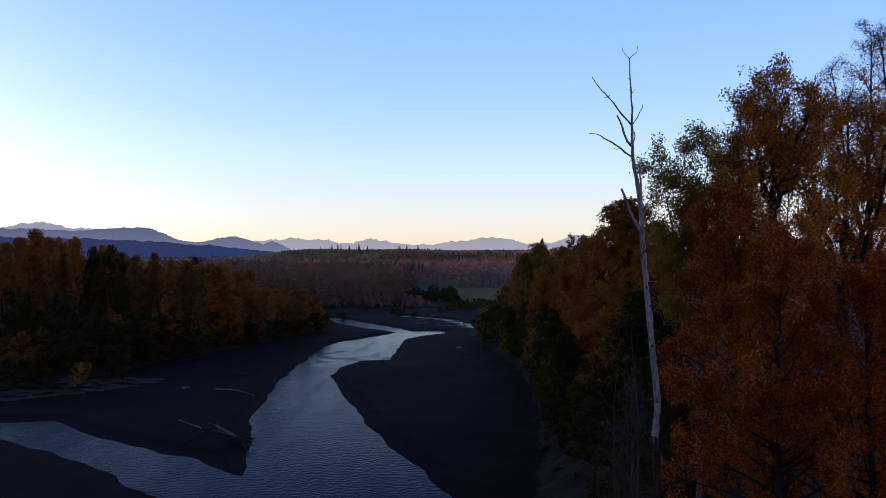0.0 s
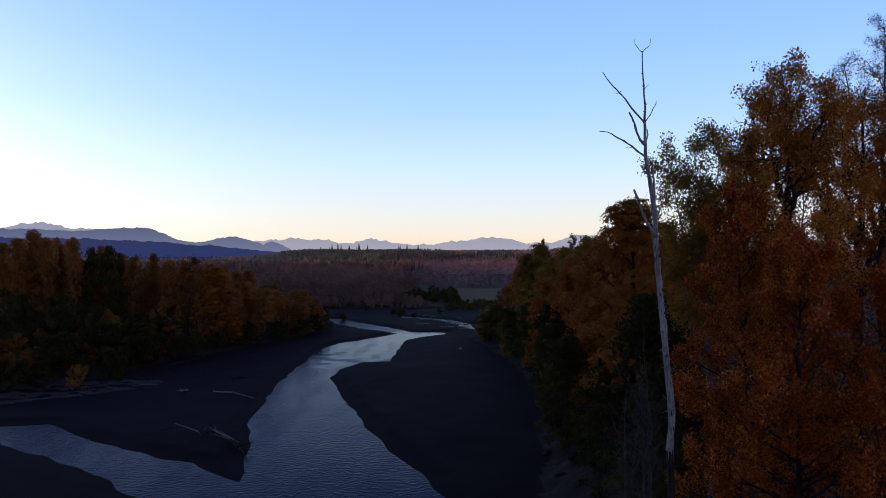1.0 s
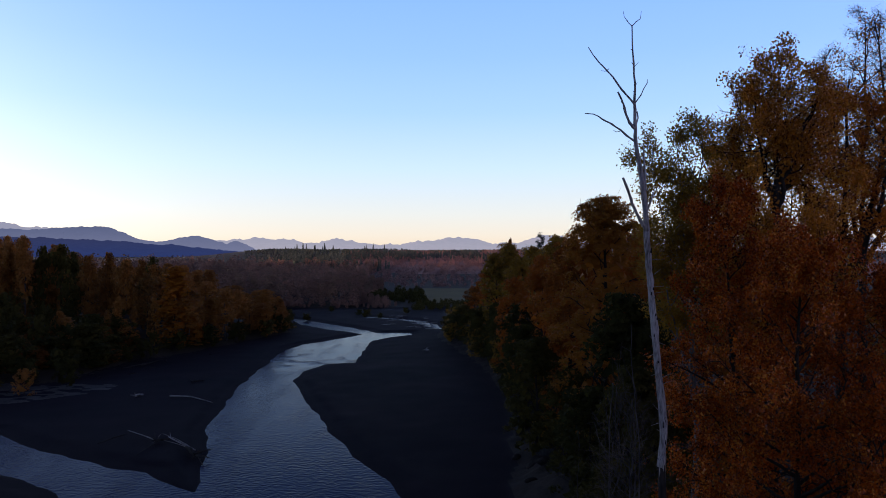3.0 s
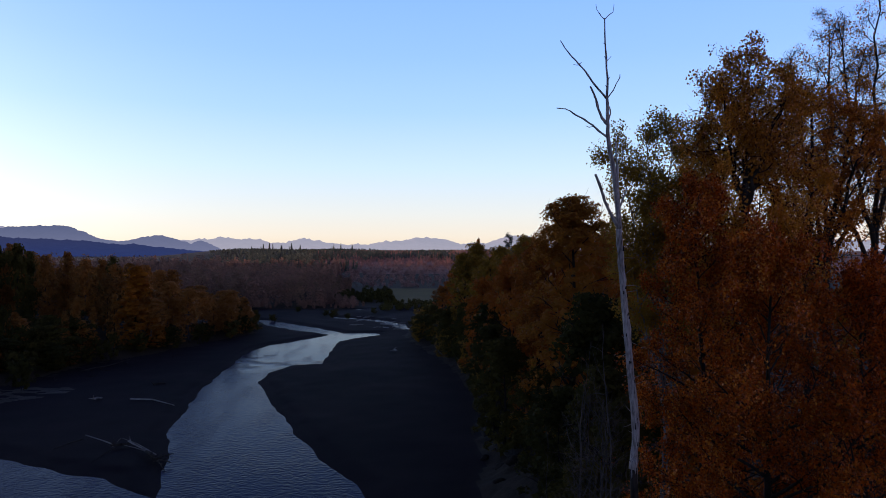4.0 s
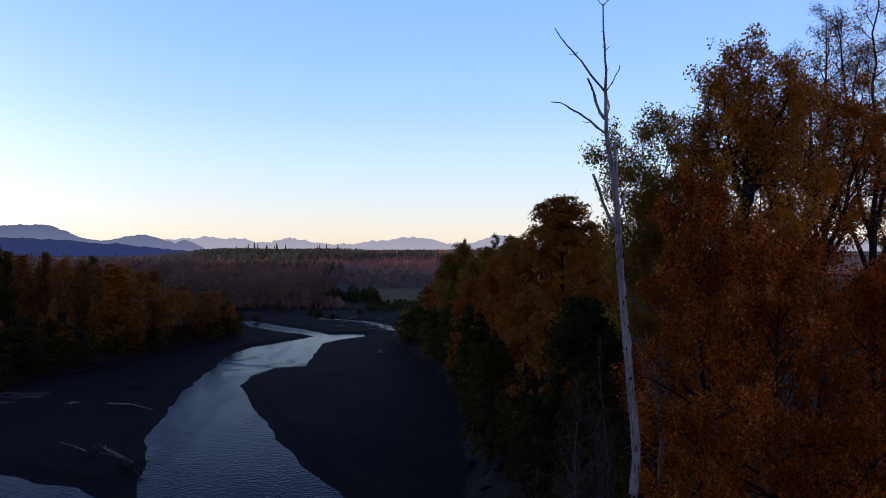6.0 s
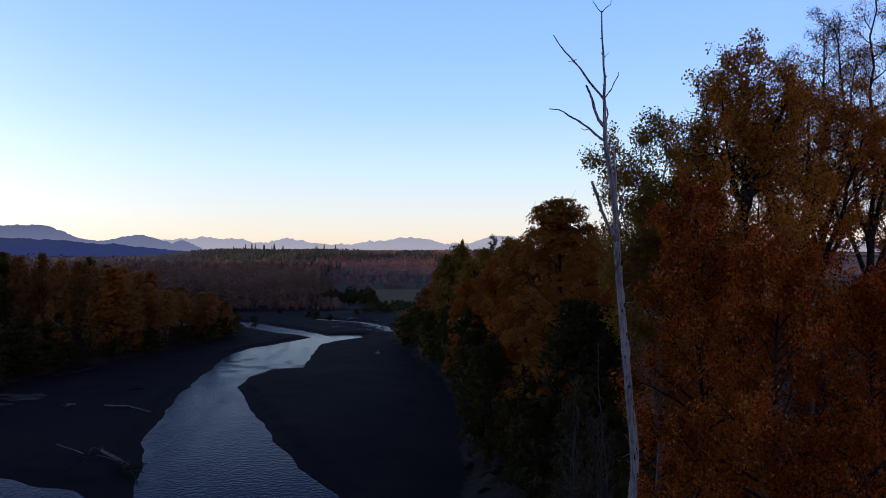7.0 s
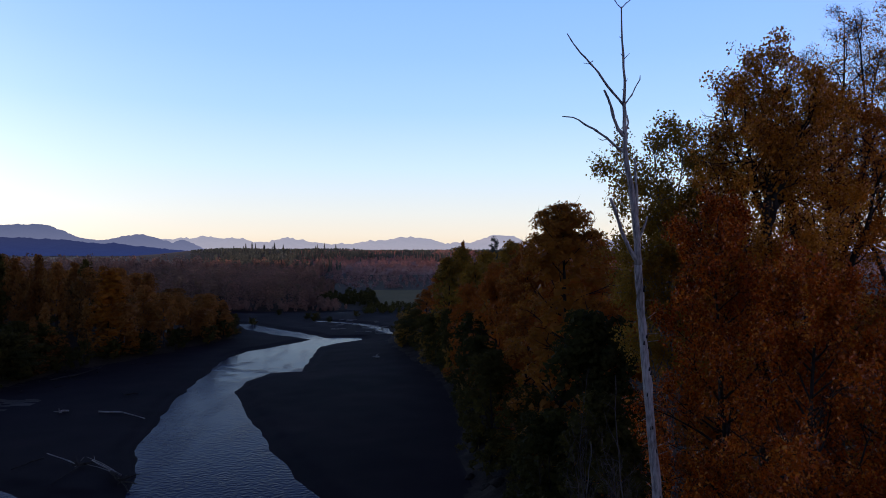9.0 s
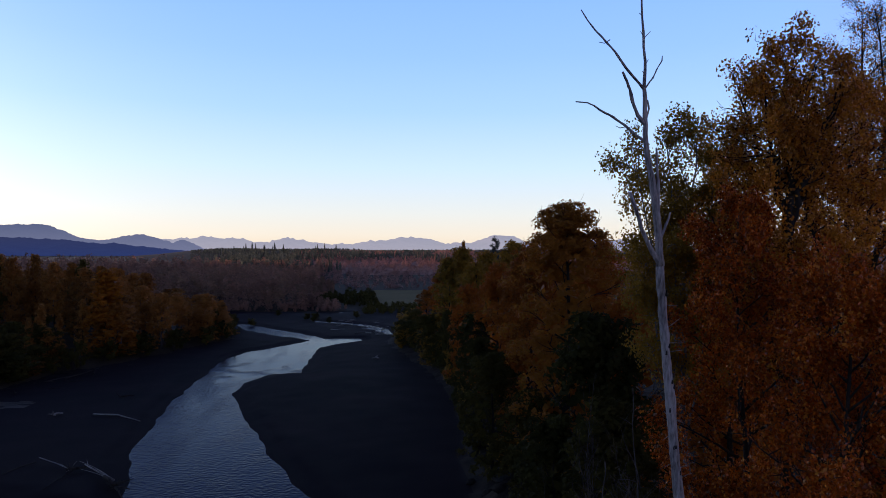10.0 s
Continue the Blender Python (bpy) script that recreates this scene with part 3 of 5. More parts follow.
def land(x, y):
    """Height of the ground above the water, and a number for what it is made of."""
    d = np.full(x.shape, 1e9)
    for c in CHANNELS:
        d = np.minimum(d, inside_distance(x, y, c))
    d = d + 0.55 * wavy(x, y, 0.2, 3) + 0.12 * wavy(x, y, 0.6, 4)
    bar = 0.1 + 0.55 * smooth(0, 5, d) + 0.5 * smooth(6, 25, d) + 0.10 * wavy(x, y, 0.2, 5) * smooth(1, 6, d)
    z = np.where(d < 1, np.maximum(-0.9, 0.16 * d), 0.16 + (bar - 0.1) * smooth(1, 4, d))
    far = smooth(400, 460, y)
    east = x - np.interp(y, BANK_Y, BANK_X) + 0.8 * wavy(x, y, 0.3, 6)
    west = np.interp(y, WOOD_Y, WOOD_X) - x + 2.5 * wavy(x, y, 0.12, 7)
    high = np.interp(y, [0, 250, 330], [5.0, 4.0, 1.6])
    z += (high * smooth(0, 11, east) + 0.25 * wavy(x, y, 0.8, 8) * smooth(0, 4, east)) * (1 - far)
    z += (1.3 + 0.4 * wavy(x, y, 0.15, 9)) * smooth(-2, 10, west) * (1 - far)
    z = np.where(far > 0, np.maximum(z, far * 1.4), z)
    hill = smooth(640, 1900, y) * smooth(-480, -320, x + 0.2 * (1900 - y)) * (30 + 2.5 * wavy(x, y, 0.006, 10))
    z += hill * (1 - 0.3 * smooth(2000, 2900, y))
    kind = np.zeros(x.shape, int)
    kind[(east > 0.5)] = 2
    kind[(east > 9)] = 3
    kind[(west > 0)] = 3
    kind[(y > 405)] = 3
    silt = (west > -26 + 6 * wavy(x, y, 0.1, 11)) & (west < 6) & (y < 178) & (y > 128) & (wavy(x * 0.6, y * 1.6, 0.5, 12) > -0.1) & (d > 1.0)
    kind[silt] = 1
    meadow = (x > 9) & (x < 110) & (y > 425) & (y < 575)
    kind[meadow] = 4
    kind[(hill > 2) & ((y < 1300) | (wavy(x, y * 0.7, 0.012, 21) + 0.5 * wavy(x, y, 0.04, 22) > 0.1)) & (x > -60 + 60 * np.sin(y * 0.01))] = 5
    return z, kind


def steps(dense_from, dense_to, step, low, high, ratio=1.12):
    mid = list(np.arange(dense_from, dense_to, step))
    up, s, p = [], step, mid[-1]
    while p < high:
        s *= ratio
        p += s
        up.append(p)
    down, s, p = [], step, mid[0]
    while p > low:
        s *= ratio
        p -= s
        down.append(p)
    return np.array(down[::-1] + mid + up)


gx = np.concatenate([steps(-92, -46, 1.0, -4800, -46.1), np.arange(-45.5, -7, 0.5), steps(-6.5, 32, 0.9, -6.6, 4800)])
gy = np.concatenate([steps(96, 218, 0.55, -900, 218, 1.15)[:-1], steps(219, 300, 0.8, 218.8, 301, 1.1)[1:], steps(302, 420, 1.6, 301.6, 4800, 1.06)[1:]])
gx = np.unique(np.round(gx, 3))
gy = np.unique(np.round(gy, 3))
X, Y = np.meshgrid(gx, gy)
Z, K = land(X, Y)
nx, ny = len(gx), len(gy)
ground_mesh = bpy.data.meshes.new("ground")
ground_mesh.vertices.add(nx * ny)
ground_mesh.vertices.foreach_set("co", np.stack([X, Y, Z], -1).astype(np.float32).ravel())
i0 = (np.arange(ny - 1)[:, None] * nx + np.arange(nx - 1)[None, :]).ravel()
quad = np.stack([i0, i0 + 1, i0 + 1 + nx, i0 + nx], -1).astype(np.int32)
ground_mesh.loops.add(quad.size)
ground_mesh.loops.foreach_set("vertex_index", quad.ravel())
ground_mesh.polygons.add(len(quad))
ground_mesh.polygons.foreach_set("loop_start", np.arange(0, quad.size, 4, dtype=np.int32))
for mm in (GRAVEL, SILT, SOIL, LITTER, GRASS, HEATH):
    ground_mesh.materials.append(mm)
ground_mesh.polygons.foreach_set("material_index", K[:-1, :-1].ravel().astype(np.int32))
ground_mesh.update(calc_edges=True)
ground_mesh.shade_smooth()
ground = tagged(new("ground", ground_mesh), "dark gravel river bars, soil banks and wooded valley floor", "ground", kind="structure")

water_mesh = mesh_of("water", [(-320, -300, 0), (120, -300, 0), (120, 430, 0), (-320, 430, 0)], [(0, 1, 2, 3)], WATER, False)
tagged(new("water", water_mesh), "shallow braided river reflecting the evening sky", "river", kind="structure")


def height(x, y):
    return float(land(np.array([[float(x)]]), np.array([[float(y)]]))[0][0, 0])


# ---- mountains ----
def mountains(name, dist, deep, line, mat, label, seed, rough=1.0):
    """A range whose skyline runs through (bearing tangent, height tangent) pairs; its flanks fall towards the valley and behind."""
    us, vs = zip(*line)
    u = np.linspace(us[0], us[-1], 700)
    top = 35 + dist * np.interp(u, us, vs)
    r = np.random.default_rng(seed)
    for k in range(1, 14):
        f = 40 * 1.42 ** k
        top += rough * dist * 0.0017 / 1.13 ** k * np.sin(u * f + r.uniform(0, 6.28) + 2.2 * np.sin(u * f * 0.37 + r.uniform(0, 6.28)))
    top += rough * dist * 0.0004 * r.uniform(-1, 1, len(u))
    rows = 16
    verts = []
    for j in range(rows + 3):
        f = j / rows
        y = dist - deep * (1 - f)
        spur = 0.5 + 0.5 * np.sin(u * 60 + 3 * np.sin(u * 23 + seed) + f * 2)
        fall = f ** (0.75 + 0.7 * spur) if f <= 1 else 1 - (f - 1) * 4
        z = -15 + (top + 15) * fall
        verts += [(uu * dist * (0.999 + 0.001 * f), y, zz) for uu, zz in zip(u, z)]
    faces = [(j * 700 + i, j * 700 + i + 1, (j + 1) * 700 + i + 1, (j + 1) * 700 + i) for j in range(rows + 2) for i in range(699)]
    return tagged(new(name, mesh_of(name, verts, faces, mat)), label, "mountains", kind="structure")


def tan_line(*pairs):
    return [((x - 784) / 1203, (441 - y) / 1203) for x, y in pairs]


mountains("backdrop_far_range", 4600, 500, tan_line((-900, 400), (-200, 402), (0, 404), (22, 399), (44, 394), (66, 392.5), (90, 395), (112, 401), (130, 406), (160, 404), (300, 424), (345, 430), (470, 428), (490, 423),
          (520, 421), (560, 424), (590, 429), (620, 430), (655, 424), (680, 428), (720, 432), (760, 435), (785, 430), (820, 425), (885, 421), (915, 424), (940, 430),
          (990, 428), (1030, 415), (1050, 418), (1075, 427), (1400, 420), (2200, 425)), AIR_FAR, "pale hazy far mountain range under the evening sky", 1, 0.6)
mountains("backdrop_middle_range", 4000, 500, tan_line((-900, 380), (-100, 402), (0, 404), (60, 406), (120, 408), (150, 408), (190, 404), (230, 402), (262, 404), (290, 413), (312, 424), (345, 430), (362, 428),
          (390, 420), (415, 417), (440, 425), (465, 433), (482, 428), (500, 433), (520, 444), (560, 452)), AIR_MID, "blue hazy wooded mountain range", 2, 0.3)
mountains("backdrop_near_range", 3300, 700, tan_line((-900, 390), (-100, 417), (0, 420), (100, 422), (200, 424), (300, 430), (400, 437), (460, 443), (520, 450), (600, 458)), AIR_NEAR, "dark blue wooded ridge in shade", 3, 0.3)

# the unseen ridge west of the valley, added to hide the setting sun
rv = []
for j in range(60):
    y = -2400 + j * 86
    crest = 235 * (1 - float(smooth(1650, 1950, np.array(y)))) + 12 * math.sin(j * 0.7) + 7 * math.sin(j * 1.9)
    crest = crest - 3 if crest > 14 else -4
    rv += [(-3000, y, -5), (-2700, y, crest * 0.7 if crest > 0 else -4), (-2500, y, crest), (-2200, y, -5)]
rf = [(4 * j + i, 4 * j + i + 1, 4 * j + i + 5, 4 * j + i + 4) for j in range(59) for i in range(3)]
tagged(new("backdrop_shade_ridge", mesh_of("shade_ridge", rv, rf, LITTER)), "unseen wooded ridge added on the sunset side to shade the valley", "ridge", kind="structure")

# unseen wooded hillsides added around and behind, closing the place and blocking low sky
sv = []
ANG = [radians(48 + (312 - 48) * j / 80) for j in range(81)]
for j, g in enumerate(ANG):
    lift = min(1.0, j / 8, (80 - j) / 8)
    crest = (55 + (190 if j > 46 else 0) + 25 * math.sin(j * 0.6) + 14 * math.sin(j * 1.7 + 1)) * lift
    for rad, f in ((380, 0.0), (460, 0.35), (560, 0.75), (680, 1.0), (900, 0.6)):
        sv.append((math.sin(g) * rad, math.cos(g) * rad, f * crest - 4 if f else -6))
sf = [(5 * j + i, 5 * j + i + 1, 5 * j + i + 6, 5 * j + i + 5) for j in range(80) for i in range(4)]
tagged(new("backdrop_sky_blocking_hills", mesh_of("sky_blocking_hills", sv, sf, LITTER)), "unseen dark wooded hillsides added behind the viewpoint to block low sky light", "hillside", kind="structure")


# ---- the dead tree ----
def snag():
    """A barkless dead cottonwood top over a bark-covered trunk."""
    base = tagged(new("dead_tree"), "tall bare silver-grey dead tree with few broken limbs", "dead tree")
    y0 = 34.1
    ground_z = height(10.6, y0)
    base.location = (10.6, y0, ground_z)
    r = np.random.default_rng(5)

    def wood(name, line, r0, r1, sides=8, depth=0.0, mat=SNAG_WOOD, parent=base, swell=0.09):
        r0, r1 = r0 * 0.84, r1 * 0.84
        k = len(line)
        pts = [Vector((x - 10.6, depth * i / (k - 1), z - ground_z)) for i, (x, z) in enumerate(line)]
        fine, rad = [], []
        for i in range(k - 1):
            for q in range(3):
                t = q / 3
                fine.append(pts[i].lerp(pts[i + 1], t) + Vector(r.normal(size=3)) * r0 * 0.08)
                rad.append((r0 + (r1 - r0) * (i + t) / (k - 1)) * (1 + swell * r.normal()))
        fine.append(pts[-1])
        rad.append(r1)
        V, F = [], []
        tube(V, F, fine, rad, sides)
        return part(name, mesh_of(name, V, F, mat), parent)

    wood("lower_trunk", [(10.9, ground_z - 0.5), (11.0, 12), (10.85, 20), (10.66, 26.0)], 0.34, 0.19, 10, mat=BARK_DARK)
    stem = wood("trunk", [(10.63, 25.6), (10.76, 26.8), (10.71, 27.9), (10.54, 29.5), (10.42, 31.1), (10.28, 32.4), (10.16, 33.6), (10.06, 34.7), (10.0, 35.8)], 0.215, 0.15, 12)
    for dx, low, w in ((-0.1, 24.7, 0.07), (0.02, 25.1, 0.09), (0.1, 24.3, 0.06), (-0.03, 24.0, 0.04)):
        wood("splinter", [(10.66 + dx, 26.1), (10.68 + dx, 25.4), (10.7 + dx * 1.2, low)], w, 0.012, 6, parent=stem).location.y = -0.14 + 0.6 * abs(dx)
    spire = wood("upper_trunk", [(10.0, 35.75), (9.94, 36.9), (9.79, 38.05), (9.68, 38.7), (9.53, 39.6), (9.5, 40.3), (9.48, 41.3), (9.5, 42.1), (9.38, 43.4), (9.36, 44.6)], 0.15, 0.03, 10)
    bough = wood("limb", [(9.48, 41.2), (8.9, 41.88), (8.58, 42.38), (8.21, 42.81), (7.98, 43.07), (7.75, 43.4), (7.57, 43.73)], 0.055, 0.02, 6, 0.4)
    wood("twig", [(8.37, 42.71), (8.21, 42.61), (8.05, 42.65)], 0.018, 0.01, 4, 0.1, parent=bough)
    wood("limb", [(9.48, 40.15), (9.23, 40.39), (9.07, 40.72), (8.93, 41.16), (8.79, 41.43), (8.65, 41.65)], 0.075, 0.04, 6, -0.3)
    bough = wood("limb", [(9.53, 39.58), (9.14, 39.87), (8.91, 40.11), (8.56, 40.37), (8.22, 40.56), (7.99, 40.74), (7.83, 40.84), (7.44, 40.88)], 0.065, 0.02, 6, 0.5)
    wood("twig", [(8.91, 40.05), (8.7, 40.0), (8.56, 40.06)], 0.02, 0.01, 4, parent=bough)
    wood("limb", [(9.5, 41.25), (9.73, 41.57), (9.83, 41.82), (9.97, 42.09), (9.96, 42.22)], 0.035, 0.015, 5, -0.2)
    wood("limb", [(9.51, 40.2), (9.65, 40.62), (9.62, 40.91)], 0.05, 0.03, 5, 0.1)
    wood("limb", [(10.0, 35.8), (9.61, 36.37), (9.31, 36.92), (9.1, 37.48), (8.85, 37.99)], 0.1, 0.06, 7, -0.4)
    wood("limb", [(10.0, 36.55), (10.12, 36.93), (10.21, 37.2), (10.24, 37.4)], 0.06, 0.03, 6, -0.2)
    wood("limb", [(9.92, 37.2), (9.92, 38.27), (9.85, 38.9), (9.8, 39.4)], 0.08, 0.03, 6, -0.15)
    for line in ([(9.4, 43.5), (9.29, 43.57)], [(9.45, 42.79), (9.66, 43.02)], [(9.43, 42.86), (9.34, 43.01)], [(9.52, 42.0), (9.6, 42.15)], [(9.46, 41.7), (9.4, 41.78)]):
        wood("twig", line, 0.018, 0.008, 4, parent=spire)
    wood("twig", [(9.36, 44.55), (9.22, 44.68), (9.02, 44.95), (8.98, 45.2)], 0.025, 0.008, 4, parent=spire)
    wood("twig", [(9.36, 44.55), (9.55, 44.75), (9.75, 44.9), (9.8, 45.25)], 0.025, 0.008, 4, 0.1, parent=spire)
    for k in range(14):
        z = r.uniform(27, 35)
        x = float(np.interp(z, [26.8, 29.5, 31.1, 33.6, 35.8], [10.76, 10.54, 10.42, 10.16, 10.0]))
        s = r.choice([-1, 1])
        wood("twig", [(x + s * 0.15, z), (x + s * r.uniform(0.3, 0.55), z + r.uniform(-0.1, 0.3))], 0.018, 0.006, 4, -0.15, parent=stem)
    for k in range(16):
        z = r.uniform(26.6, 36.5)
        x = float(np.interp(z, [26.8, 29.5, 31.1, 33.6, 35.8, 37], [10.76, 10.54, 10.42, 10.16, 10.0, 9.94]))
        s, w = r.uniform(-0.11, 0.11), r.uniform(0.025, 0.05)
        wood("knot", [(x + s, z - w), (x + s * 1.1, z + r.uniform(0.05, 0.16))], w, w * 0.5, 6, -0.02, mat=BARK_DARK, parent=stem).location.y = -0.15 + 0.2 * abs(s)


snag()


def dead_sapling(label, at, lines, wood_r, seed):
    """A dead leafless sapling: a stem and crooked side branches, given as (x, z) from the top of its bare stem."""
    r = np.random.default_rng(seed)
    x0, y0 = at
    g = height(x0, y0)
    base = tagged(new("dead_sapling"), label, "sapling", "dead saplings")
    base.location = (x0, y0, g)
    for k, line in enumerate(lines):
        pts, n = [], len(line)
        for i, (x, z) in enumerate(line):
            pts.append(Vector((x - x0, (0.9 * math.sin(seed + k * 1.7) * i / n) if k else 0.0, z - g)))
        fine = []
        for a, e in zip(pts, pts[1:]):
            fine += [a.lerp(e, q / 4) + Vector(r.normal(size=3)) * 0.03 for q in range(4)]
        fine.append(pts[-1])
        w = wood_r if k == 0 else wood_r * 0.45
        V, F = [], []
        tube(V, F, fine, [w * (1 - 0.75 * i / (len(fine) - 1)) for i in range(len(fine))], 5)
        for q in range(2, len(fine), 2 if k else 3):
            d = (fine[q] - fine[q - 1]).normalized() + Vector(r.normal(size=3)) * 0.6
            if k == 0 and fine[q].z < 18:
                continue
            tube(V, F, bend(r, fine[q], d, r.uniform(0.4, 1.1), 3, 0.3, -0.05), [w * 0.3, w * 0.25, w * 0.18, w * 0.08], 3)
        part("stem" if k == 0 else "branch", mesh_of("stem", V, F, BARK_ALDER), base)


dead_sapling("dead sapling with pale drooping twigs by the dead tree", (10.3, 36.4), [[(10.3, 4.6), (10.4, 18), (10.5, 26.0), (10.2, 29.0), (10.1, 31.5)], [(10.5, 26.2), (9.9, 27.3), (9.4, 27.8), (8.9, 28.4)], [(10.45, 24.2), (9.7, 25.2), (9.0, 25.5), (8.4, 25.2)], [(10.4, 28), (9.9, 29.4), (9.5, 30.3)]], 0.05, 5)
dead_sapling("dead sapling with a broken pale top by the dead tree", (9.6, 38.2), [[(9.6, 4.6), (9.65, 20), (9.6, 26.4), (9.8, 28.4)], [(9.6, 24.6), (9.0, 25.9), (8.7, 27.0)], [(9.6, 22.6), (10.1, 24.4), (10.2, 25.8)]], 0.055, 8)

# ---- the near trees on the right bank ----
tree("maple", 11, (17.1, 36.0, 5), 20, "orange-leaved autumn maple beside the dead tree", LEAF_ORANGE, BARK_DARK, 58000, 0.138, 0.32, group="bank trees", gaps=0.48,
     height=30.5, girth=0.4, bare=0.42, spread=5.2, limbs=42, subs=7, twigs=3, shape="column", rise=0.3)
tree("maple", 12, (23.5, 37.0, 5), 110, "red-brown autumn maple on the bank", LEAF_RED, BARK_DARK, 56000, 0.138, 0.32, group="bank trees", gaps=0.48,
     height=28.5, girth=0.42, bare=0.4, spread=6.4, limbs=42, subs=7, twigs=3, shape="column", rise=0.3)
tree("maple", 17, (17.6, 44.0, 5), 160, "orange and olive autumn maple behind the dead tree", LEAF_ORANGE, BARK_DARK, 34000, 0.15, 0.34, group="bank trees", gaps=0.25,
     height=34.0, girth=0.35, bare=0.5, spread=4.2, limbs=38, subs=6, twigs=2, shape="column", rise=0.35)
tree("maple", 18, (31.0, 43.0, 5), 240, "russet autumn maple on the bank", LEAF_BROWN, BARK_DARK, 36000, 0.155, 0.34, group="bank trees", gaps=0.48,
     height=30.0, girth=0.4, bare=0.2, spread=6.0, limbs=40, subs=6, twigs=2, shape="column", rise=0.35)
forked_tree("cottonwood", 13, (22.5, 46.5, 5), "tall rust-orange autumn cottonwood with spreading boughs", LEAF_AMBER, BARK_DARK, 56000, 0.16, 0.36, 34.0, 0.4,
            [(34, 0.3, 0, 41.2, 3.2, 16), (32, -1.6, -0.6, 39.2, 2.5, 14), (32.5, 3.2, 0.8, 39.0, 3.0, 14), (33, -1.6, 1.8, 40.0, 2.8, 10), (33, 1.6, -1.8, 39.6, 2.8, 10), (29, -2.6, 0.4, 35.2, 2.3, 12),
             (25, -3.8, 0.6, 33.0, 2.5, 12), (27, 4.6, -0.6, 34.0, 2.4, 6), (23, 1.0, -3.6, 31, 2.6, 10), (24, 0, 3.6, 33, 2.6, 9), (24, -1.4, 1.6, 34.0, 2.6, 12), (25, 1.8, 1.0, 34.4, 2.6, 12)], 0.4)
forked_tree("cottonwood", 14, (19.2, 51.0, 5), "slender olive-green cottonwood turning brown", LEAF_OLIVE, BARK_PALE, 42000, 0.165, 0.42, 28.0, 0.26,
            [(28, 0.6, 0, 38.2, 2.4, 15), (25, -2.8, 0.4, 36.6, 2.4, 14), (26, 2.6, 0.6, 37.4, 2.4, 14), (20, -2.8, -0.6, 31.5, 2.4, 12), (20, 2.8, 0.8, 33, 2.3, 12), (22, 0, 2.6, 35, 2.4, 10), (24, -1.4, -0.4, 37.6, 2.2, 12)], 0.2)
forked_tree("cottonwood", 15, (33.0, 56.0, 5), "tall russet cottonwood with heavy dark boughs", LEAF_BROWN, BARK_DARK, 24000, 0.2, 0.4, 28.0, 0.66,
            [(28, 0.4, 0, 43.0, 3.2, 16), (26, -4.4, -0.5, 39.0, 3.0, 13), (27, 4.8, 0.8, 42.0, 3.0, 14), (24, -5.5, 0.5, 30, 2.6, 6), (27, -2, 3, 41, 3.0, 11), (26, 2.4, -3.4, 39.5, 3.0, 12)], 0.6, twigs=5000)
for seed, x, y, more in ((16, 39.5, 63.0, 0.0), (20, 42.5, 61.0, 3.0)):
    forked_tree("cottonwood", seed, (x, y, 5), "cottonwood with a nearly bare purplish top", LEAF_BROWN, BARK_DARK, 7000, 0.17, 0.5, 32.0, 0.5,
                [(32, 0.2, 0, 50.0 + more, 3.0, 20), (30, -3.8, -0.5, 46.5 + more, 2.8, 17), (31, 4.2, 0.8, 48.5 + more, 2.8, 17), (28, -4.8, 0.5, 40, 2.8, 14), (28, 4.4, -1.0, 41, 2.8, 14)], 0.4, twigs=14000)
forked_tree("cottonwood", 19, (48.0, 66.0, 5), "russet cottonwood behind the others", LEAF_BROWN, BARK_DARK, 11000, 0.22, 0.4, 28.0, 0.5,
            [(28, 0.4, 0, 40.0, 3.2, 13), (27, 4.8, 0.8, 38.5, 3.0, 12)], 0.4)


# ---- kinds of farther trees, each built once ----
def kind_of(name, seed, label, leaf, wood, count, size, scatter, **shape):
    group = shape.pop("group", "bank trees")
    return tree(name, seed, (0, 0, 0), 0, label, leaf, wood, count, size, scatter, group=group, sides=shape.pop("sides", 4), **shape)


MID = [
    kind_of("cottonwood", 31, "olive-brown cottonwood on the river bank", LEAF_TAN, BARK_DARK, 18000, 0.27, 1.1, clumps=210, sides=6, height=34.5, girth=0.5, bare=0.16, spread=5.6, limbs=28, subs=5, twigs=1, shape="round", rise=0.35),
    kind_of("maple", 32, "russet autumn maple on the river bank", LEAF_BANK, BARK_DARK, 13000, 0.3, 1.15, clumps=180, sides=5, height=29, girth=0.45, bare=0.1, spread=6.0, limbs=22, subs=5, twigs=1, shape="round", rise=0.35),
    kind_of("alder", 33, "dark green alder on the river bank", LEAF_GREEN, BARK_DARK, 6500, 0.36, 1.0, clumps=110, height=19, girth=0.25, bare=0.04, spread=4.8, limbs=17, subs=5, twigs=1, shape="round"),
]
FAR_BANK = [
    kind_of("cottonwood", 35, "olive-brown cottonwood farther along the bank", LEAF_OLIVE, BARK_DARK, 5500, 0.52, 1.5, clumps=120, height=34.5, girth=0.5, bare=0.1, spread=5.8, limbs=22, subs=2, twigs=1, shape="round", rise=0.4),
    kind_of("maple", 36, "russet maple farther along the bank", LEAF_BANK, BARK_DARK, 5000, 0.52, 1.5, clumps=110, height=29, girth=0.45, bare=0.06, spread=6.3, limbs=18, subs=2, twigs=1, shape="round", rise=0.4),
    kind_of("alder", 37, "dark green alder farther along the bank", LEAF_GREEN, BARK_DARK, 3200, 0.5, 1.25, clumps=80, height=19, girth=0.25, bare=0.04, spread=4.8, limbs=16, subs=2, twigs=1, shape="round"),
]
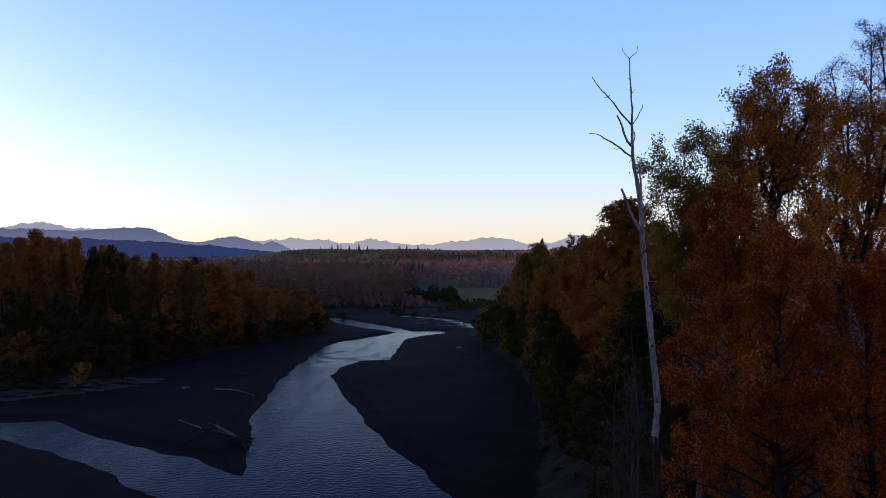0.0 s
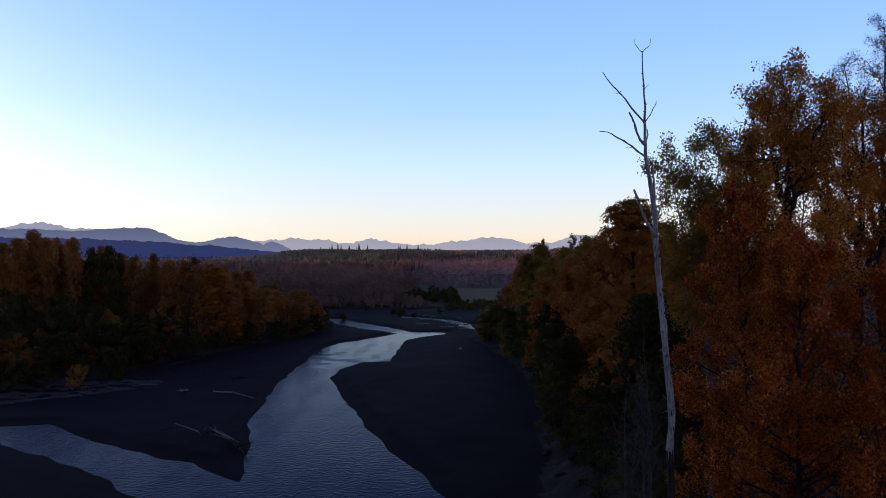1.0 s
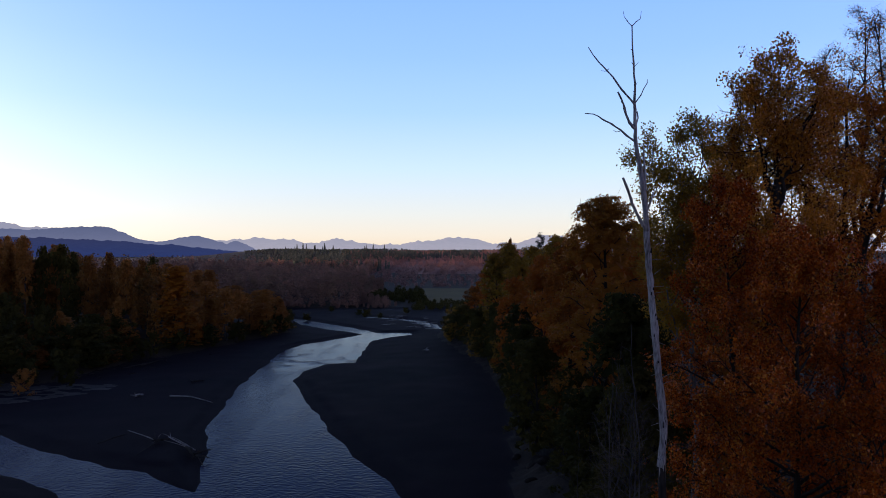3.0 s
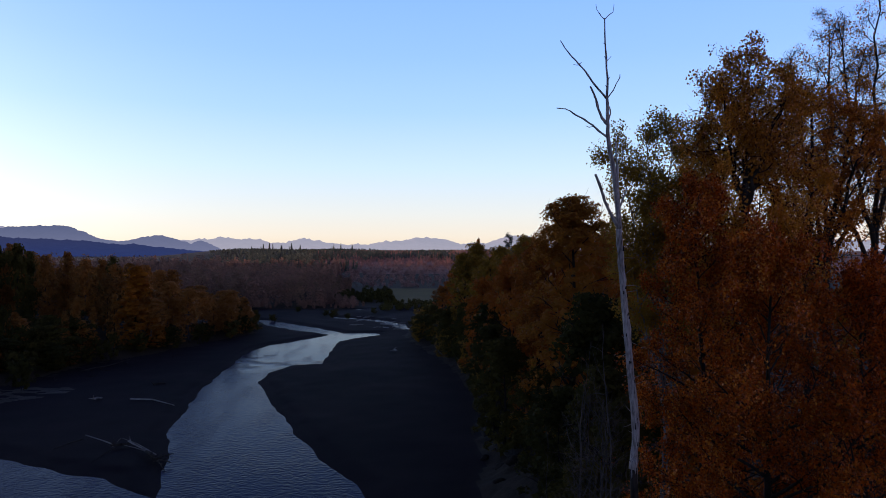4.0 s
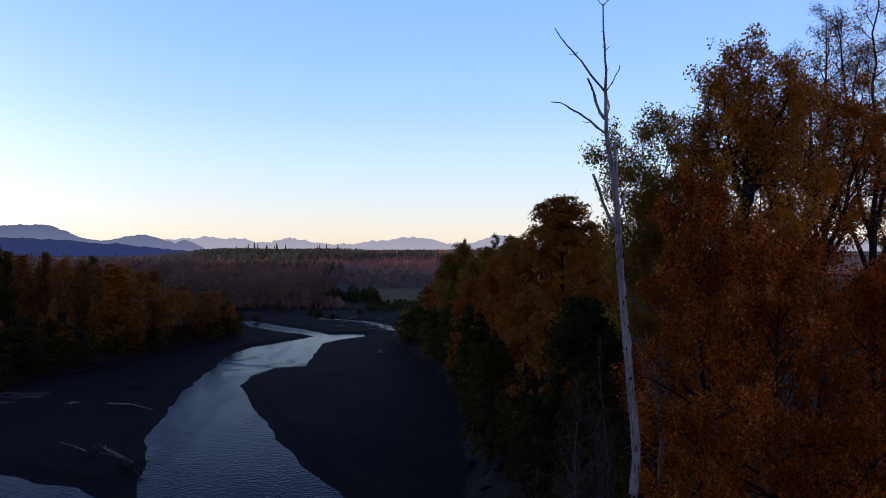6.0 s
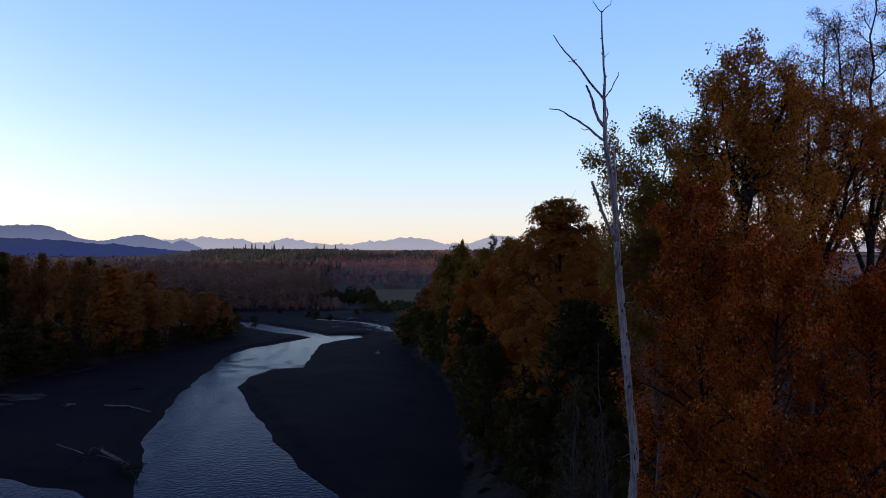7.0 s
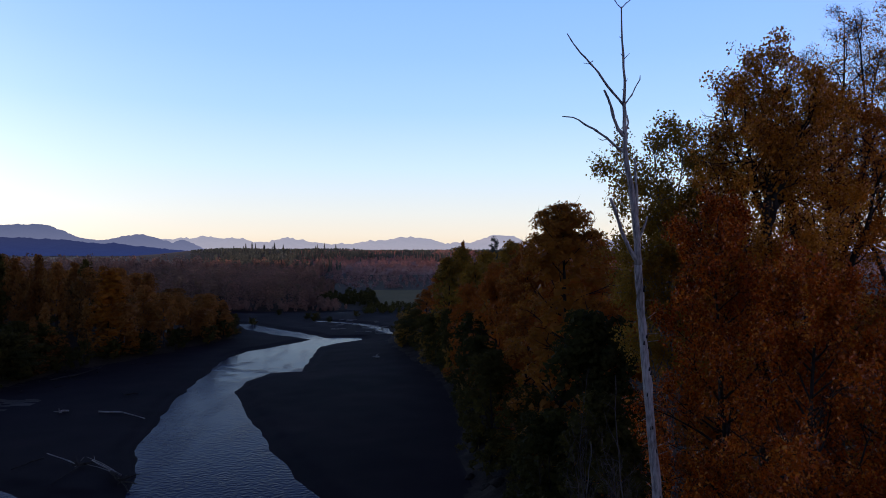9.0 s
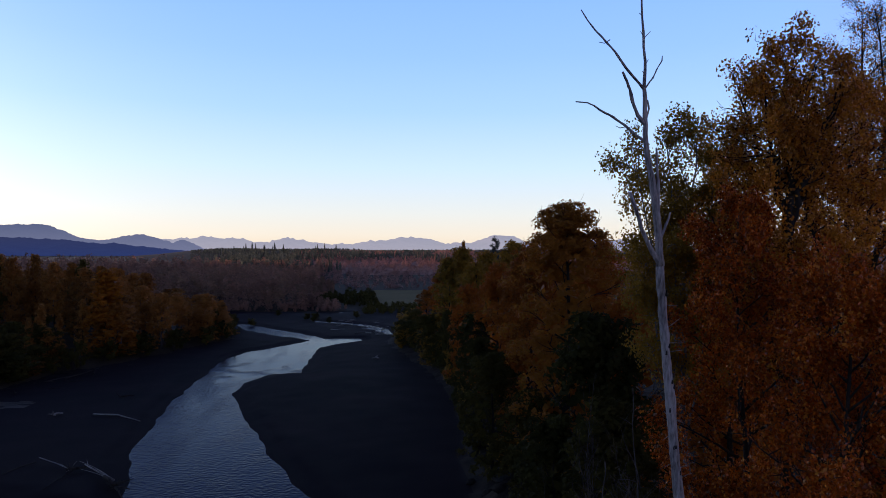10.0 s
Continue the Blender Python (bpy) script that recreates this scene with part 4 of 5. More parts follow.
WEST = [
    kind_of("cottonwood", 41, "russet autumn cottonwood in the riverside wood", LEAF_RUST, BARK_ALDER, 2000, 0.7, 1.7, clumps=90, group="riverside wood", height=32, girth=0.4, bare=0.34, spread=6.0, limbs=18, subs=2, twigs=1, shape="round", rise=0.4),
    kind_of("cottonwood", 42, "dull brown cottonwood in the riverside wood", LEAF_WOOD, BARK_DARK, 2000, 0.72, 1.7, clumps=90, group="riverside wood", height=31, girth=0.4, bare=0.14, spread=6.2, limbs=16, subs=2, twigs=1, shape="round", rise=0.4),
    kind_of("poplar", 43, "golden autumn poplar in the riverside wood", LEAF_GOLD, BARK_DARK, 3000, 0.6, 1.4, clumps=110, group="riverside wood", height=26, girth=0.3, bare=0.03, spread=5.2, limbs=24, subs=2, twigs=1, shape="cone", rise=0.7),
    kind_of("willow", 44, "low brown riverside willow at the wood's edge", LEAF_WOOD, BARK_DARK, 1000, 0.55, 1.1, clumps=45, group="riverside wood", height=11, girth=0.14, bare=0.02, spread=3.8, limbs=12, subs=2, twigs=1, shape="round"),
    kind_of("alder", 45, "dark green alder in the riverside wood", LEAF_GREEN, BARK_DARK, 1400, 0.72, 1.5, clumps=60, group="riverside wood", height=20, girth=0.25, bare=0.03, spread=5.2, limbs=14, subs=2, twigs=1, shape="round"),
    kind_of("poplar", 46, "russet conical young poplar at the wood's edge", LEAF_RUST, BARK_DARK, 1400, 0.6, 1.1, clumps=70, group="riverside wood", height=20, girth=0.22, bare=0.02, spread=4.2, limbs=17, subs=2, twigs=1, shape="cone", rise=0.8),
]
used = set()


def put(base, x, y, wide=1.0, tall=1.0, turn=0.0):
    if base.name not in used:
        used.add(base.name)
        base.matrix_world = placed(x, y, height(x, y), turn, wide, tall)
        return base
    return copy_thing(base, placed(x, y, height(x, y), turn, wide / base.scale.x, tall / base.scale.z))


rng = np.random.default_rng(77)
# right bank, going away
for kind, x, y, wide, tall in [(0, 26.3, 97, 1.35, 1.07), (2, 20, 112, 1.15, 0.95), (1, 26, 115, 0.95, 1.1), (1, 33, 124, 1.0, 1.05), (1, 33.5, 106, 1.1, 1.12), (2, 21, 128, 1.0, 1.0), (1, 26, 138, 1.0, 1.0),
                               (0, 32, 150, 1.0, 0.95), (0, 34, 195, 1.1, 0.9), (0, 29, 180, 1.0, 0.82), (1, 25, 165, 0.9, 0.9), (2, 24, 150, 1.1, 1.1), (2, 24, 172, 1.0, 1.0), (0, 30, 215, 1.05, 0.93), (0, 25.5, 206, 0.95, 0.87),
                               (2, 24, 192, 1.0, 0.9), (2, 22, 208, 1.0, 0.8), (2, 20, 225, 0.9, 0.7), (1, 27, 240, 0.9, 0.8), (2, 17, 245, 0.9, 0.5), (2, 15, 262, 0.8, 0.4), (2, 21, 272, 1.0, 0.45),
                               (1, 27, 290, 0.9, 0.55), (2, 24, 310, 1.0, 0.4), (0, 42, 170, 1.0, 0.86), (0, 46, 140, 1.0, 0.84), (1, 44, 88, 1.0, 0.9), (0, 52, 75, 1.0, 0.76), (1, 40, 230, 1.0, 0.85),
                               # alders at (23, 76) and (21, 67): dark stand-ins for shade between the trees
                               (2, 20, 80, 1.0, 0.8), (2, 23, 76, 1.45, 1.3), (2, 21.0, 67, 1.2, 1.0), (2, 25, 74, 1.1, 0.9), (1, 29, 84, 0.9, 0.9), (2, 22, 98, 0.9, 0.7), (2, 17.5, 60, 0.9, 0.75), (1, 33, 70, 1.0, 1.0), (1, 48, 100, 1.0, 1.0)]:
    put((MID if y < 141 else FAR_BANK)[kind], x, y, wide, tall, rng.uniform(0, 360))
pine = kind_of("conifer", 34, "dark spiky conifer among the bank trees", NEEDLE, BARK_DARK, 5000, 0.5, 0.45, height=36, girth=0.4, bare=0.1, spread=4.6, limbs=60, subs=4, twigs=1, shape="cone", rise=-0.1)
put(pine, 37.5, 204, 1.0, 0.98)
put(pine, 42, 212, 1.0, 0.9, 80)
# west wood: an edge of willows and young trees, tall trees behind
put(WEST[2], -79, 239, 1.75, 1.02)
put(WEST[2], 46.6, 320, 0.6, 1.42, 40)
for i in range(70):
    y = rng.uniform(168, 335)
    x = float(np.interp(y, WOOD_Y, WOOD_X)) - rng.uniform(1, 14) - (8 if y < 200 else 0)
    if y < 238 and 0.28 < -x / y < 0.39:
        continue
    put(WEST[rng.choice([3, 4, 4] if y < 215 else [3, 3, 5, 5, 5, 0])], x, y, rng.uniform(0.7, 1.05), rng.uniform(0.35, 0.6), rng.uniform(0, 360))
# the wood's skyline: (bearing tangent, top tangent)
SKY = [(-0.70, 0.018), (-0.62, 0.022), (-0.60, 0.027), (-0.575, 0.026), (-0.555, 0.019), (-0.51, 0.018), (-0.475, 0.012), (-0.455, -0.008), (-0.4, -0.004), (-0.37, -0.004), (-0.33, -0.011), (-0.29, -0.026), (-0.25, -0.05), (-0.21, -0.075), (-0.17, -0.1)]


def crest(u):
    return float(np.interp(u, [p[0] for p in SKY], [p[1] for p in SKY]))


def crown_to(kind, high, u, y, v, wide):
    """A tree of the wood in the way of bearing tangent u, y metres out, whose top stands at the tangent v over the eye's level."""
    x = u * y
    put(WEST[kind], x, y, wide, (EYE + v * y - height(x, y)) / high, rng.uniform(0, 360))


for u, y, kind, wide in [(-0.66, 262, 0, 0.75), (-0.643, 280, 0, 0.7), (-0.622, 268, 0, 0.72), (-0.6, 276, 0, 0.8), (-0.581, 270, 0, 0.72), (-0.56, 284, 0, 0.7), (-0.54, 268, 0, 0.75),
                         (-0.515, 276, 4, 0.85), (-0.488, 272, 4, 0.95), (-0.474, 286, 4, 0.7), (-0.452, 276, 1, 0.7), (-0.424, 284, 1, 0.75), (-0.4, 270, 0, 0.7), (-0.378, 288, 1, 0.7),
                         (-0.364, 276, 4, 0.75), (-0.341, 290, 1, 0.7), (-0.322, 282, 0, 0.75), (-0.302, 296, 0, 0.75), (-0.285, 290, 1, 0.7)]:
    crown_to(kind, (32, 31, 26, 11, 20, 20)[kind], u, y, crest(u) + rng.uniform(-0.012, 0.002), wide * rng.uniform(0.85, 1.35))
for i in range(92):
    y = rng.uniform(205, 395)
    x = float(np.interp(y, WOOD_Y, WOOD_X)) - 9 - rng.uniform(0, 1) ** 1.3 * (75 + 0.5 * (y - 165))
    if -x / y > 0.40 and y < 275:
        y += 80
        x -= 14
    kind = rng.choice([0, 0, 0, 1, 1, 5, 1])
    top = EYE + (crest(x / y) - rng.uniform(0.004, 0.04)) * y
    if y < 245 and 0.27 < -x / y < 0.4:
        continue
    put(WEST[kind], x, y, rng.uniform(0.65, 1.0), max(0.4, (top - height(x, y)) / (32, 31, 26, 11, 20, 20)[kind]), rng.uniform(0, 360))
# small gold cones and rust trees along the wood's front
for u, y, kind, v, wide in [(-0.41, 226, 5, -0.066, 0.75), (-0.424, 220, 5, -0.085, 0.6), (-0.388, 230, 5, -0.08, 0.6), (-0.36, 240, 5, -0.062, 0.7), (-0.3, 250, 5, -0.06, 0.85), (-0.282, 262, 0, -0.07, 0.7),
                            (-0.262, 262, 5, -0.055, 0.8), (-0.244, 270, 0, -0.06, 0.7), (-0.228, 276, 5, -0.07, 0.8), (-0.213, 282, 0, -0.078, 0.7), (-0.198, 288, 5, -0.085, 0.8), (-0.186, 292, 3, -0.095, 1.0)]:
    crown_to(kind, (32, 31, 26, 11, 20, 20)[kind], u, y, v, wide)


# a dark middle layer of alders and willows before the tall trees on the far left of the wood
for i in range(50):
    y = rng.uniform(192, 268)
    x = float(np.interp(y, WOOD_Y, WOOD_X)) - rng.uniform(8, 60)
    if -x / y < 0.4:
        continue
    put(WEST[rng.choice([4, 4, 3, 5])], x, y, rng.uniform(0.8, 1.2), rng.uniform(0.45, 0.7), rng.uniform(0, 360))


# ---- far woods: uncounted trees as one thing each ----
def dome(r, x, y, z, h, rad, shape):
    """The dense inside of a far crown: an uneven shell of quads."""
    rings, k = 4, 6
    f = np.linspace(0.03, 0.93, rings + 1)
    prof = np.sqrt(np.maximum(0.04, 1 - ((f - 0.45) / 0.55) ** 2)) if shape == "round" else 0.05 + 0.9 * (1 - f)
    g = prof[:, None] * r.uniform(0.72, 1.1, (rings + 1, k)) * rad
    ang = np.arange(k)[None, :] * 2 * math.pi / k + r.uniform(0, 6)
    p = np.stack([x + g * np.cos(ang), y + g * np.sin(ang), np.broadcast_to(z + f[:, None] * h, g.shape)], -1)
    q = np.roll(p, -1, axis=1)
    return np.stack([p[:-1], q[:-1], q[1:], p[1:]], 2).reshape(-1, 4, 3)


def woods(name, label, spots, leaf, per_tree, size, width, seed, shape="round", inside=True, upright=0.25):
    r = np.random.default_rng(seed)
    allv = []
    for x, y, z, h in spots:
        f = r.uniform(0.04, 1, per_tree) ** 0.85
        prof = np.sqrt(np.maximum(0.03, 1 - ((f - 0.45) / 0.6) ** 2)) if shape == "round" else 0.06 + 0.95 * (1 - f)
        rad = h * width * prof * r.uniform(0.35, 1, per_tree) ** 0.5
        a = r.uniform(0, 6.28, per_tree)
        c = np.stack([x + rad * np.cos(a), y + rad * np.sin(a), z + f * h], -1)
        out = np.stack([np.cos(a), np.sin(a), upright + 1.2 * (f - 0.4)], -1)
        if inside and h > 6.5:
            allv.append(dome(r, x, y, z, h * 0.86, h * width * 0.58, shape))
        allv.append(leaf_quads(r, c, size * r.uniform(0.8, 1.2), 0.5, 0.45, out, 0.25))
    return tagged(new(name, quads_mesh(name, np.concatenate(allv), leaf)), label, "woods", kind="stuff")


def scatter(count, x0, x1, y0, y1, h0, h1, seed, keep=None):
    r = np.random.default_rng(seed)
    px, py = r.uniform(x0, x1, count * 3), r.uniform(y0, y1, count * 3)
    if keep is not None:
        k = keep(px, py)
        px, py = px[k], py[k]
    px, py = px[:count], py[:count]
    z = land(px[None, :], py[None, :])[0][0]
    return [(a, c, d, hh) for a, c, d, hh in zip(px, py, z, r.uniform(h0, h1, len(px)))]


def tapered(spots):
    """Lower trees towards the wood's open end."""
    return [(x, y, z, h * min(1.0, max(0.3, 0.3 + (-20 - x) / 45))) for x, y, z, h in spots]


valley = lambda x, y: x < -18 - 0.03 * (y - 412)
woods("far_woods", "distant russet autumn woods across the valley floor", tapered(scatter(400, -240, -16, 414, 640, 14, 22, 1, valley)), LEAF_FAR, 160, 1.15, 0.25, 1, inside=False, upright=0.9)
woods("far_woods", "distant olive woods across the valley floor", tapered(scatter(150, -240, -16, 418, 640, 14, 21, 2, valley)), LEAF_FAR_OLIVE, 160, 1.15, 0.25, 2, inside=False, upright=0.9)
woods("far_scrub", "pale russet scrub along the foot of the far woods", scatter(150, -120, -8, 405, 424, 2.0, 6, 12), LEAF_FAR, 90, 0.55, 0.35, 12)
woods("meadow_hedge", "dark hedge trees at the edge of the meadow", scatter(70, -26, 10, 425, 520, 3, 7, 13), LEAF_GREEN, 90, 1.1, 0.38, 13)
woods("bank_hedge", "low brush between the river bars and the meadow", scatter(160, 2, 60, 372, 428, 1.5, 3.5, 14), LEAF_GREEN, 50, 0.7, 0.5, 14)
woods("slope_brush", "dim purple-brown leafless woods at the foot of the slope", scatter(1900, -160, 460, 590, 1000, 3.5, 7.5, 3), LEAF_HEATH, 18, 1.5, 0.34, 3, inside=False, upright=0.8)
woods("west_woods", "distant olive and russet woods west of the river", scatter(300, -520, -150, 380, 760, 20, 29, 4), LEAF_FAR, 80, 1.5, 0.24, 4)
def sized(spots):
    """Shorter trees towards the terrace's top."""
    return [(x, y, z, h * float(np.interp(y, [1100, 1500, 1700, 1950], [1.0, 0.5, 0.28, 0.2])) * min(1.0, max(0.25, (x + 0.245 * y) / 90))) for x, y, z, h in spots]


clearing = lambda x, y: wavy(x, y * 0.7, 0.012, 21) + 0.5 * wavy(x, y, 0.04, 22)
dense_side = lambda x, y: (clearing(x, y) < 0.25) & (y > 1120 + 120 * np.sin(x * 0.02))
open_side = lambda x, y: (clearing(x, y) > 0.05) | (y < 1300)
west_side = lambda x, y: (x < -40 + 60 * np.sin(y * 0.01)) & (x > -0.24 * y)
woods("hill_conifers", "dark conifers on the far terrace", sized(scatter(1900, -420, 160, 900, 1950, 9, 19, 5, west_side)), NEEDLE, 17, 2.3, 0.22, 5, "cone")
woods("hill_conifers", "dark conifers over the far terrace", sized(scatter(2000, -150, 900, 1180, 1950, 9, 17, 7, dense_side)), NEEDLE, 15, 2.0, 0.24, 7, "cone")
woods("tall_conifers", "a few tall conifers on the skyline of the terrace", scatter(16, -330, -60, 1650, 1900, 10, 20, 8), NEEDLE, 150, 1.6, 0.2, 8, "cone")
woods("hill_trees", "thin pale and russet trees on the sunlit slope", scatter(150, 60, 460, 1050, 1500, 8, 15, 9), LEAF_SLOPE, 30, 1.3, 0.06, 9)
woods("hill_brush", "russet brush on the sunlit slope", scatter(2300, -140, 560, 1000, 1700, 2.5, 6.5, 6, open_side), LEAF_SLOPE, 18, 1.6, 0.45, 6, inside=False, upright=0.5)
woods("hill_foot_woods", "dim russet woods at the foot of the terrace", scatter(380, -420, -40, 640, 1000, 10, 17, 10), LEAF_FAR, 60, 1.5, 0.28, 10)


# ---- driftwood ----
def log(name, label, line, r0, r1, seed, prongs=(), category="driftwood", group="driftwood", mat=DRIFT, roots=0):
    """A stranded trunk along (x, y, height over the ground) points, with broken prongs and a root plate."""
    r = np.random.default_rng(seed)
    x0, y0 = line[0][:2]
    base = tagged(new(name), label, category, group)
    z0 = height(x0, y0)
    base.location = (x0, y0, z0)

    def bole(pname, pts, a, e, sides, owner=None):
        world_pts = [Vector((x - x0, y - y0, max(height(x, y), -0.1) + h - z0)) for x, y, h in pts]
        fine = []
        for p, q in zip(world_pts, world_pts[1:]):
            fine += [p.lerp(q, t / 3) for t in range(3)]
        fine.append(world_pts[-1])
        k = len(fine)
        V, F = [], []
        tube(V, F, [p + Vector(r.normal(size=3)) * a * 0.12 for p in fine], [(a + (e - a) * i / (k - 1)) * (1 + 0.1 * r.normal()) for i in range(k)], sides)
        return part(pname, mesh_of(pname, V, F, mat), owner or base)

    r0, r1 = r0 * 0.56, r1 * 0.56
    stem = bole("trunk", line, r0, r1, 9)
    for p in prongs:
        bole("branch", p, r0 * 0.45, r0 * 0.12, 6, stem)
    if roots:
        ex, ey, eh = line[0]
        for k in range(roots):
            a, up = r.uniform(0, 6.28), r.uniform(-0.4, 1.0)
            s = r.uniform(0.6, 1.4)
            bole("root", [(ex, ey, eh), (ex + math.cos(a) * s * 0.5, ey + math.sin(a) * s * 0.5, eh + up * s * 0.6), (ex + math.cos(a) * s, ey + math.sin(a) * s, eh + up * s)], r0 * 0.5, r0 * 0.15, 5, stem)
    return base


DARK_DRIFT = bark("wet_dark_driftwood", (0.015, 0.012, 0.01), (0.06, 0.05, 0.042), 5.0)
log("driftwood_log", "long thin bleached driftwood pole on the gravel bar", [(-44.6, 127.2, 0.5), (-48, 129.8, 0.6), (-51.6, 132.4, 0.9)], 0.22, 0.12, 1, roots=3)
log("driftwood_log", "bleached forked driftwood trunk on the gravel bar", [(-36.4, 122.1, 0.7), (-39.5, 125.2, 0.6), (-42.9, 128.2, 0.9)], 0.34, 0.16, 2,
    prongs=[[(-38, 123.8, 0.8), (-41.0, 126.8, 0.9), (-44.4, 129.8, 1.0)], [(-37, 122.6, 0.6), (-40, 125.0, 0.5), (-43.2, 127.2, 0.5)], [(-42.4, 128, 0.9), (-42.7, 128.4, 1.7)]])
log("driftwood_stump", "dark wet root plate at the water's edge", [(-35.6, 120.0, 0.7), (-37.2, 122.0, 0.8), (-38.4, 123.6, 0.6)], 0.75, 0.4, 3, mat=DARK_DRIFT, roots=12,
    prongs=[[(-35.5, 119.6, 0.9), (-34.4, 120.0, 1.3), (-33.2, 121.0, 1.5)], [(-35.3, 119.3, 0.7), (-34.2, 117.8, 0.6), (-33.2, 116.2, 0.2)], [(-35, 119, 0.8), (-34, 118.6, 1.0), (-33, 119, 0.6)]])
log("driftwood_log", "dark driftwood log on the gravel", [(-51.9, 132.0, 0.3), (-53, 130, 0.35), (-54.6, 127.0, 0.2)], 0.22, 0.14, 4, mat=DARK_DRIFT)
log("driftwood_log", "dark driftwood branch on the gravel", [(-44.4, 126.5, 0.3), (-44.8, 123, 0.3), (-45.4, 119.4, 0.15)], 0.16, 0.08, 5, mat=DARK_DRIFT)
log("driftwood_clump", "dark tangle of driftwood roots on the bar", [(-44.6, 127.0, 0.5), (-43.4, 127.6, 0.6), (-42.6, 128.2, 0.5)], 0.5, 0.3, 6, mat=DARK_DRIFT, roots=9)
log("driftwood_log", "long curved bleached log lying on the bar", [(-55.1, 164.3, 0.35), (-50, 163.4, 0.4), (-44.2, 159.8, 0.3)], 0.34, 0.18, 7)
log("driftwood_stump", "small weathered stump on the gravel bar", [(-62.6, 163.4, 0.4), (-61.8, 164, 0.5), (-61.0, 164.2, 0.4)], 0.5, 0.3, 8, roots=6)
log("driftwood_log", "short weathered log on the bar", [(-55.6, 181.5, 0.3), (-54.3, 182.6, 0.4), (-53.0, 183.4, 0.3)], 0.3, 0.25, 9, roots=4, mat=DARK_DRIFT)
log("driftwood_log", "dark log on the upper gravel bar", [(-76.6, 203.5, 0.4), (-75, 210, 0.4), (-73.4, 217.6, 0.6)], 0.32, 0.2, 10, roots=7, mat=DARK_DRIFT)
log("driftwood_log", "dull dark log on the upper gravel bar", [(-80, 199, 0.4), (-78, 203, 0.5), (-76.5, 206, 0.4)], 0.3, 0.2, 11, mat=DARK_DRIFT)
log("driftwood_stump", "pale root stump on the broad gravel bar", [(5.2, 229.5, 0.5), (5.8, 228.6, 0.7), (6.2, 228, 0.6)], 0.5, 0.3, 12, roots=7)
rl = np.random.default_rng(90)
for k in range(22):
    x, y = rl.uniform(-4, 12), rl.uniform(290, 352)
    a, s = rl.uniform(-0.6, 0.6), rl.uniform(2, 5.5)
    if rl.uniform() < 0.35:
        x = x * 0.5 - 12
    log("driftwood_log", "pale driftwood log stranded at the river bend", [(x, y, 0.4), (x + math.cos(a) * s * 0.5, y + math.sin(a) * s * 0.5, 0.5), (x + math.cos(a) * s, y + math.sin(a) * s, 0.45)],
        rl.uniform(0.2, 0.42), 0.15, 100 + k, roots=int(rl.integers(0, 5)), group="driftwood at the bend")
for k in range(26):
    y = rl.uniform(150, 230)
    x = float(np.interp(y, WOOD_Y, WOOD_X)) + rl.uniform(1, 13)
    a, s = rl.uniform(0, 3.14), rl.uniform(1.2, 4)
    log("driftwood_log", "dull driftwood branch along the edge of the wood", [(x, y, 0.25), (x + math.cos(a) * s * 0.5, y + math.sin(a) * s * 0.5, 0.3), (x + math.cos(a) * s, y + math.sin(a) * s, 0.2)],
        rl.uniform(0.12, 0.28), 0.08, 200 + k, roots=int(rl.integers(0, 3)), group="drift line", mat=DARK_DRIFT)


# ---- bushes ----
def bush(seed, label, leaf, high, wide, count, size, group="bushes"):
    return tree("bush", seed, (0, 0, 0), 0, label, leaf, BARK_DARK, count, size, 0.3, "bush", group, height=high, girth=0.07, bare=0.02, spread=wide, limbs=20, subs=4, twigs=1, shape="round", rise=0.4, sides=4)


edge = bush(67, "dark green thicket in front of the wood", LEAF_GREEN, 8.0, 4.6, 1300, 0.58, "wood edge thicket")
for x, y, w, h in [(-120, 192, 1, 1), (-112, 198, 1.1, 1.2), (-106, 204, 1, 1.3), (-128, 200, 1.2, 1.3), (-99, 205, 1, 1.1), (-134, 194, 1, 1), (-118, 206, 1.3, 1.5), (-96, 212, 1.1, 1.2), (-140, 204, 1.2, 1.4), (-104, 192, 0.9, 0.8), (-136, 222, 1.2, 1.6), (-128, 226, 1.2, 1.7), (-122, 220, 1.1, 1.5), (-143, 230, 1.3, 1.8), (-150, 238, 1.3, 1.9), (-132, 236, 1.3, 1.8), (-114, 222, 1.1, 1.5)]:
    put(edge, x, y, w, h, x * 31)
put(bush(61, "round dark green bush on the edge of the bar", LEAF_GREEN, 6.0, 3.6, 3200, 0.36), -83.4, 175)
gold_bush = bush(62, "pale gold upright bush at the edge of the wood", LEAF_TAN, 9.0, 3.0, 2400, 0.36)
put(gold_bush, -114, 184)
put(gold_bush, -122, 190, 1, 0.8, 70)
put(bush(63, "small russet bush on the bar's edge", LEAF_RUST, 5.0, 2.6, 1700, 0.34), -88, 165)
small = bush(64, "low dark bush on the far gravel bar", LEAF_GREEN, 2.4, 2.2, 900, 0.4, "gravel bar bushes")
for x, y, w in [(-50, 338, 1.0), (-22, 352, 1.2), (-26, 356, 0.9), (-15, 349, 0.8), (-60, 350, 1.0), (-2, 362, 0.9), (-42, 372, 0.8)]:
    put(small, x, y, w, w, x * 7)
scrub = bush(65, "dull olive scrub along the bank", LEAF_OLIVE, 5.0, 3.0, 800, 0.5, "bank scrub")
for k in range(32):
    y = rl.uniform(150, 345)
    x = float(np.interp(y, BANK_Y, BANK_X)) + rl.uniform(1.5, 8)
    put(scrub, x, y, rl.uniform(0.7, 1.3), rl.uniform(0.5, 1.3), rl.uniform(0, 360))
under = bush(66, "dark undergrowth at the edge of the wood", LEAF_GREEN, 5.0, 3.4, 650, 0.64, "wood edge undergrowth")
